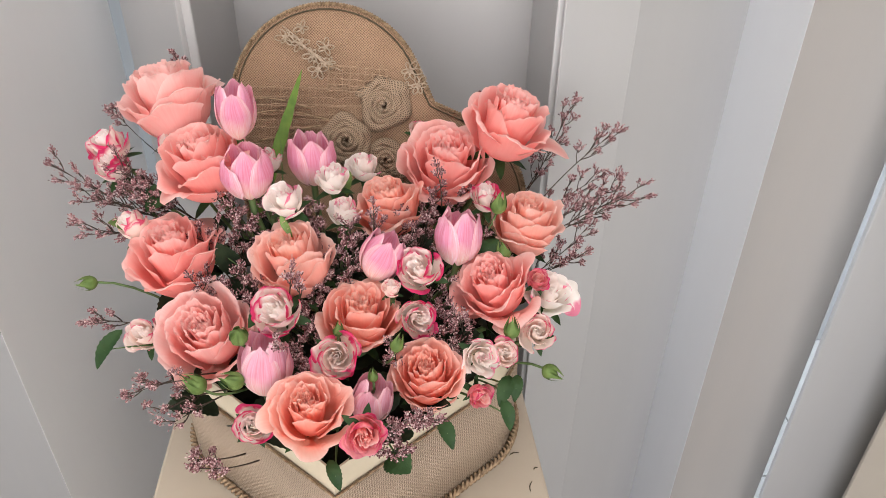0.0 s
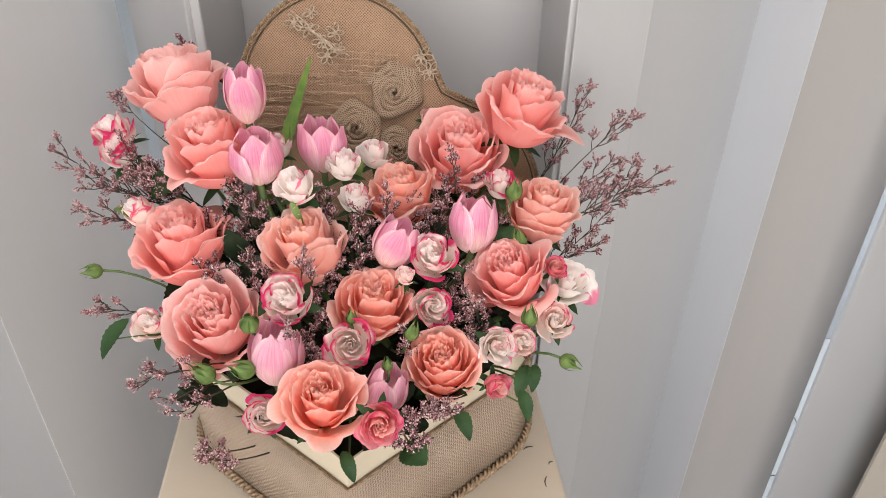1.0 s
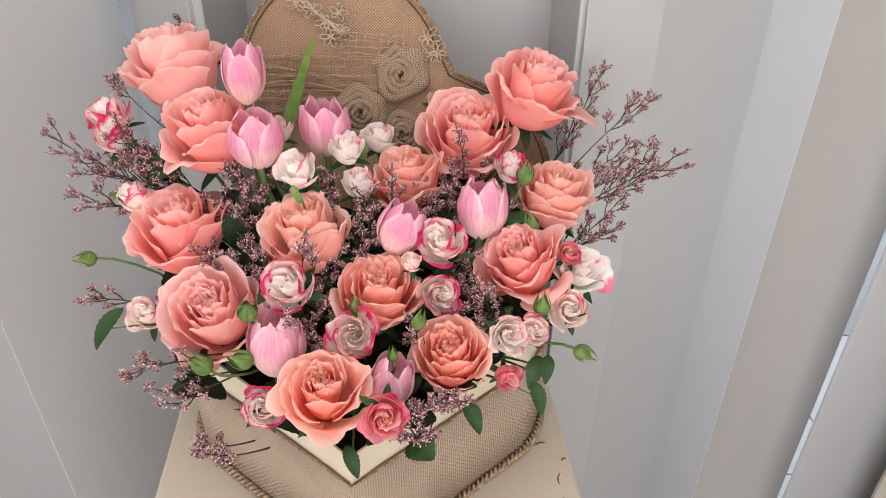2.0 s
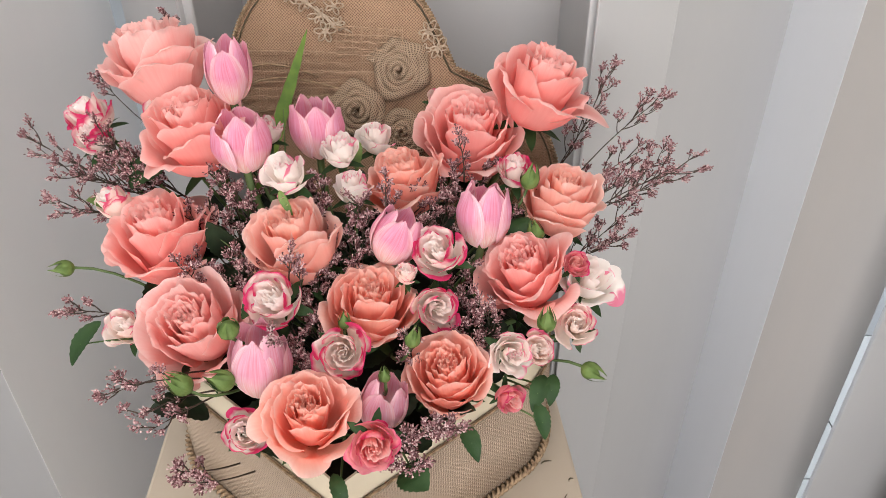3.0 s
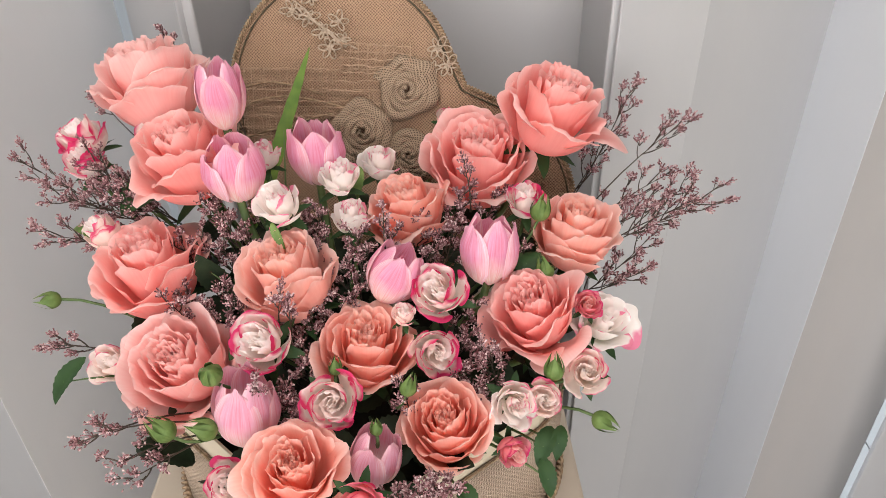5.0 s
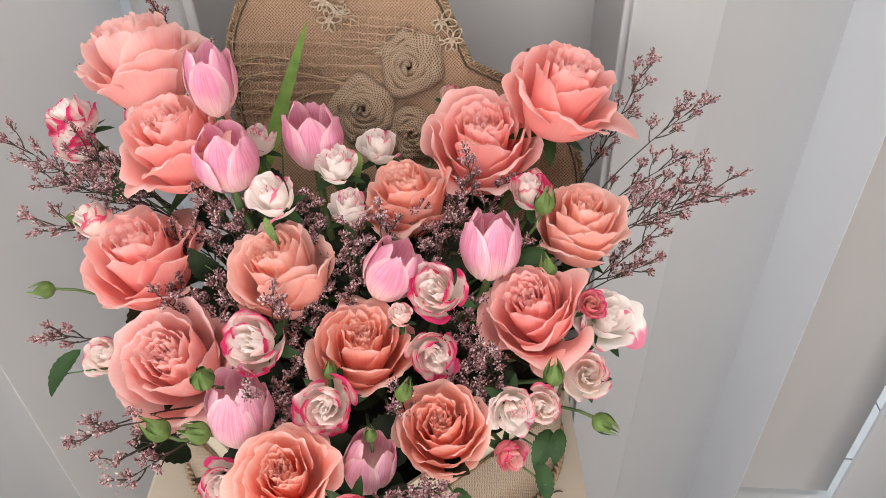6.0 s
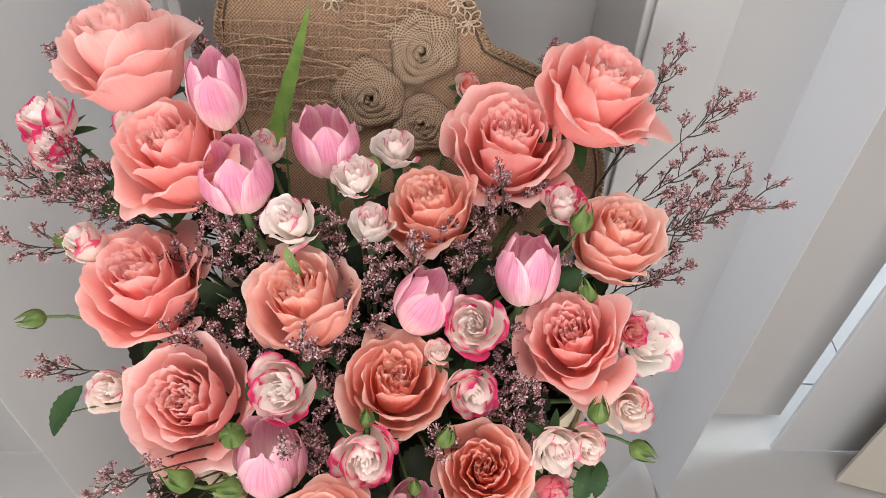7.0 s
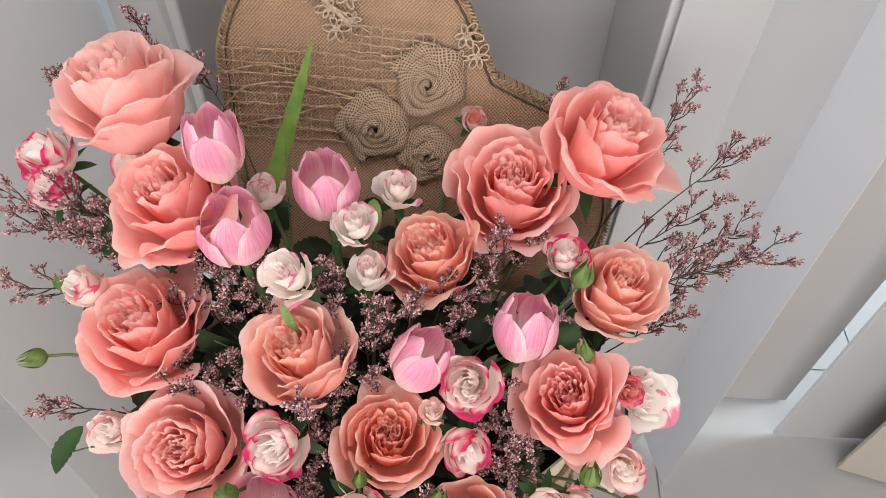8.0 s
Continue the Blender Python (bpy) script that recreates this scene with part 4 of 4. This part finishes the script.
# ---- leaves ----
leaf((-0.195, 0.648, 1.28), (-0.149, 0.756, 1.416), 0.0120, BLADE, (0, -1, 0.4), 0.0, "long bright green grass blade", "grass_blade", 0.15)
leaf((-0.286, 0.504, 1.261), (-0.305, 0.478, 1.236), 0.014)
leaf((-0.039, 0.391, 1.225), (-0.020, 0.378, 1.222), 0.024)
leaf((0.003, 0.423, 1.236), (0.014, 0.400, 1.224), 0.012)
leaf((-0.085, 0.384, 1.230), (-0.075, 0.366, 1.215), 0.010)
leaf((0.065, 0.469, 1.242), (0.055, 0.446, 1.226), 0.013)
leaf((0.072, 0.470, 1.242), (0.068, 0.450, 1.228), 0.010)
leaf((0.058, 0.450, 1.232), (0.064, 0.430, 1.214), 0.011)

leaf((-0.262, 0.626, 1.335), (-0.285, 0.605, 1.325), 0.030)
leaf((0.045, 0.585, 1.31), (0.050, 0.562, 1.30), 0.022)
leaf((-0.150, 0.500, 1.285), (-0.165, 0.485, 1.28), 0.014)
leaf((-0.292, 0.575, 1.322), (-0.312, 0.580, 1.328), 0.010, BUD, label="light green sepal leaf beside a rose bud")
leaf((-0.095, 0.660, 1.345), (-0.093, 0.640, 1.325), 0.012, BUD, (0, -1, 0.4), label="light green sepal leaf under a white rose")

leaf((-0.188, 0.560, 1.285), (-0.201, 0.548, 1.328), 0.022, SHADED_LEAF, (0.1, -1, 0.3), 0.002)
leaf((-0.142, 0.556, 1.352), (-0.131, 0.545, 1.336), 0.006, BUD, (0, -1, 0.4), 0.002, "light green sepal leaf under a white rose")

# ---- leaves added deep between the flowers, shade put into their dark green ----
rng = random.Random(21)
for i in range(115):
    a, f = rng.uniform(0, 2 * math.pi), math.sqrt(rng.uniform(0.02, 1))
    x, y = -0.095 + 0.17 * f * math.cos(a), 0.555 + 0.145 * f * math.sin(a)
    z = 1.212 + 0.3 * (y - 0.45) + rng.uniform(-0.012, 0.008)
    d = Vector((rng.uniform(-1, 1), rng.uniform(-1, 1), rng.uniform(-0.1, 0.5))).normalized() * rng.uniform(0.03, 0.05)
    leaf((x, y, z), Vector((x, y, z)) + d, rng.uniform(0.018, 0.026), SHADED_LEAF, (0.1, -0.2, 1), 0.004, "leaf filling the gaps deep between the flowers, its green darkened as shade", "rose_leaf", stalk=False)

# ---- statice ----
for tip, seed in (((-0.190, 0.578, 1.338), 201), ((-0.166, 0.604, 1.340), 202), ((-0.203, 0.590, 1.345), 203), ((-0.118, 0.598, 1.335), 204), ((-0.084, 0.574, 1.332), 205), ((0.040, 0.580, 1.312), 206), ((0.018, 0.494, 1.285), 207), ((-0.036, 0.462, 1.278), 208), ((-0.215, 0.520, 1.300), 209), ((-0.165, 0.520, 1.300), 210)):
    statice((tip[0] + 0.01, tip[1] + 0.012, tip[2] - 0.06), tip, 0.017, 7, seed, dense=0.9, start=0.4)
statice((0.06, 0.62, 1.24), (0.194, 0.640, 1.330), 0.032, 11, 1, start=0.5)
statice((0.07, 0.65, 1.25), (0.185, 0.721, 1.357), 0.028, 8, 2, start=0.72)
statice((0.07, 0.68, 1.26), (0.150, 0.775, 1.369), 0.026, 9, 3, start=0.62)
statice((0.06, 0.64, 1.24), (0.172, 0.700, 1.316), 0.028, 8, 4, start=0.5)
statice((0.06, 0.60, 1.23), (0.159, 0.658, 1.277), 0.022, 11, 5)
statice((0.06, 0.58, 1.23), (0.153, 0.628, 1.263), 0.018, 8, 6, start=0.6)
statice((-0.22, 0.60, 1.27), (-0.330, 0.574, 1.324), 0.025, 8, 7, start=0.6)
statice((-0.22, 0.63, 1.28), (-0.385, 0.655, 1.345), 0.026, 13, 8)
statice((-0.22, 0.62, 1.28), (-0.350, 0.63, 1.325), 0.026, 15, 9)
statice((-0.21, 0.63, 1.28), (-0.310, 0.63, 1.36), 0.026, 15, 10)
statice((-0.183, 0.471, 1.230), (-0.244, 0.426, 1.264), 0.018, 6, 11, dense=0.7)
statice((-0.183, 0.461, 1.230), (-0.229, 0.417, 1.246), 0.015, 5, 17, dense=0.6)
statice((-0.24, 0.52, 1.24), (-0.315, 0.515, 1.262), 0.018, 6, 13, start=0.6)

statice((-0.185, 0.458, 1.228), (-0.212, 0.402, 1.250), 0.014, 6, 132, dense=0.6)
statice((-0.190, 0.480, 1.232), (-0.252, 0.436, 1.250), 0.014, 6, 134, dense=0.6)
statice((-0.22, 0.62, 1.28), (-0.318, 0.640, 1.340), 0.020, 12, 135, start=0.45)
statice((-0.22, 0.61, 1.28), (-0.298, 0.610, 1.342), 0.020, 12, 136, start=0.45)


def filler(x, y, z, seed):
    """A short sprig that stands among the flowers."""
    p = Vector((x, y, z - 0.020))
    foot = p.lerp(CORE, 0.42) * 0.6 + (p - Vector((0, 0, 0.07))) * 0.4
    statice(foot, p, 0.015, 6, seed, dense=0.9, start=0.5)


filler(-0.192, 0.576, 1.339, 30)
filler(-0.177, 0.583, 1.343, 31)
filler(-0.198, 0.529, 1.311, 32)
filler(-0.184, 0.542, 1.319, 33)
filler(-0.212, 0.583, 1.341, 34)
filler(-0.228, 0.581, 1.338, 35)
filler(-0.160, 0.569, 1.336, 36)
filler(-0.128, 0.598, 1.353, 37)
filler(-0.114, 0.578, 1.341, 38)
filler(-0.094, 0.561, 1.331, 39)
filler(-0.079, 0.570, 1.334, 40)
filler(-0.105, 0.550, 1.325, 41)
filler(-0.085, 0.538, 1.318, 42)
filler(-0.038, 0.603, 1.346, 43)
filler(-0.057, 0.590, 1.342, 44)
filler(-0.026, 0.579, 1.332, 45)
filler(-0.010, 0.604, 1.341, 46)
filler(-0.002, 0.625, 1.350, 47)
filler(-0.002, 0.636, 1.356, 48)
filler(-0.128, 0.519, 1.309, 49)
filler(-0.138, 0.503, 1.301, 50)
filler(-0.115, 0.520, 1.310, 51)
filler(0.006, 0.541, 1.307, 52)
filler(0.003, 0.519, 1.298, 53)
filler(0.014, 0.506, 1.291, 54)
filler(-0.012, 0.510, 1.297, 55)
filler(-0.119, 0.500, 1.300, 56)
filler(-0.107, 0.530, 1.315, 57)
filler(-0.001, 0.491, 1.287, 58)
filler(0.006, 0.588, 1.330, 59)
filler(-0.022, 0.595, 1.339, 60)
filler(-0.063, 0.557, 1.326, 61)
filler(-0.114, 0.484, 1.292, 62)
filler(-0.124, 0.471, 1.285, 63)
filler(0.027, 0.643, 1.351, 64)
filler(-0.215, 0.543, 1.317, 65)
filler(-0.161, 0.545, 1.323, 66)
filler(-0.037, 0.390, 1.274, 67)
filler(-0.046, 0.383, 1.269, 68)
filler(-0.023, 0.395, 1.277, 69)
filler(-0.005, 0.399, 1.279, 70)
filler(-0.027, 0.381, 1.266, 71)
filler(-0.014, 0.398, 1.279, 72)
filler(0.020, 0.489, 1.282, 73)
filler(0.015, 0.471, 1.276, 74)
filler(-0.112, 0.454, 1.278, 75)
filler(-0.121, 0.462, 1.281, 76)
filler(-0.198, 0.393, 1.239, 77)
filler(-0.180, 0.384, 1.238, 78)

statice((0.06, 0.63, 1.24), (0.184, 0.668, 1.322), 0.026, 11, 91, start=0.55)
statice((0.06, 0.62, 1.24), (0.190, 0.652, 1.312), 0.022, 10, 97, start=0.6)
statice((0.07, 0.67, 1.26), (0.130, 0.745, 1.330), 0.026, 9, 92, start=0.5)
statice((-0.22, 0.70, 1.30), (-0.278, 0.753, 1.423), 0.016, 8, 93, start=0.75)
statice((-0.19, 0.69, 1.30), (-0.244, 0.748, 1.392), 0.014, 7, 94, start=0.75)
statice((-0.25, 0.70, 1.30), (-0.365, 0.756, 1.368), 0.012, 6, 95, start=0.8)
statice((0.02, 0.70, 1.28), (0.045, 0.755, 1.383), 0.010, 5, 96, start=0.8)

# ---- light sprigs that stand before the petals ----
statice((-0.129, 0.500, 1.282), (-0.124, 0.499, 1.331), 0.010, 4, 110, dense=0.55, start=0.6)
statice((-0.123, 0.492, 1.278), (-0.119, 0.494, 1.324), 0.010, 4, 111, dense=0.55, start=0.6)
statice((-0.057, 0.563, 1.310), (-0.057, 0.552, 1.365), 0.010, 4, 112, dense=0.55, start=0.6)
statice((0.003, 0.617, 1.327), (-0.002, 0.615, 1.369), 0.010, 4, 114, dense=0.55, start=0.6)
statice((-0.136, 0.446, 1.255), (-0.129, 0.439, 1.302), 0.010, 4, 118, dense=0.55, start=0.6)

# ---- floor tiles ----
def tile_mesh(w, d):
    bm = bmesh.new()
    box(bm, -w / 2, w / 2, -d / 2, d / 2, -0.004, 0.0, bevel=0.0012)
    me = bpy.data.meshes.new("tile")
    bm.to_mesh(me)
    bm.free()
    me.materials.append(TILE)
    return me


TILE_SIDE = 0.60
whole = tile_mesh(TILE_SIDE - 0.004, TILE_SIDE - 0.004)
for i in range(-9, 4):
    for j in range(-9, 1):
        x, y = 1.10 + TILE_SIDE * (i + 0.5), 1.365 + TILE_SIDE * (j + 0.5)
        if FLOOR_X[0] - 0.15 < x < FLOOR_X[1] + 0.15 and FLOOR_Y[0] - 0.15 < y < FLOOR_Y[1] + 0.1:
            t = new("tile", whole)
            t.parent = floor
            t.location = (x, y, 0)
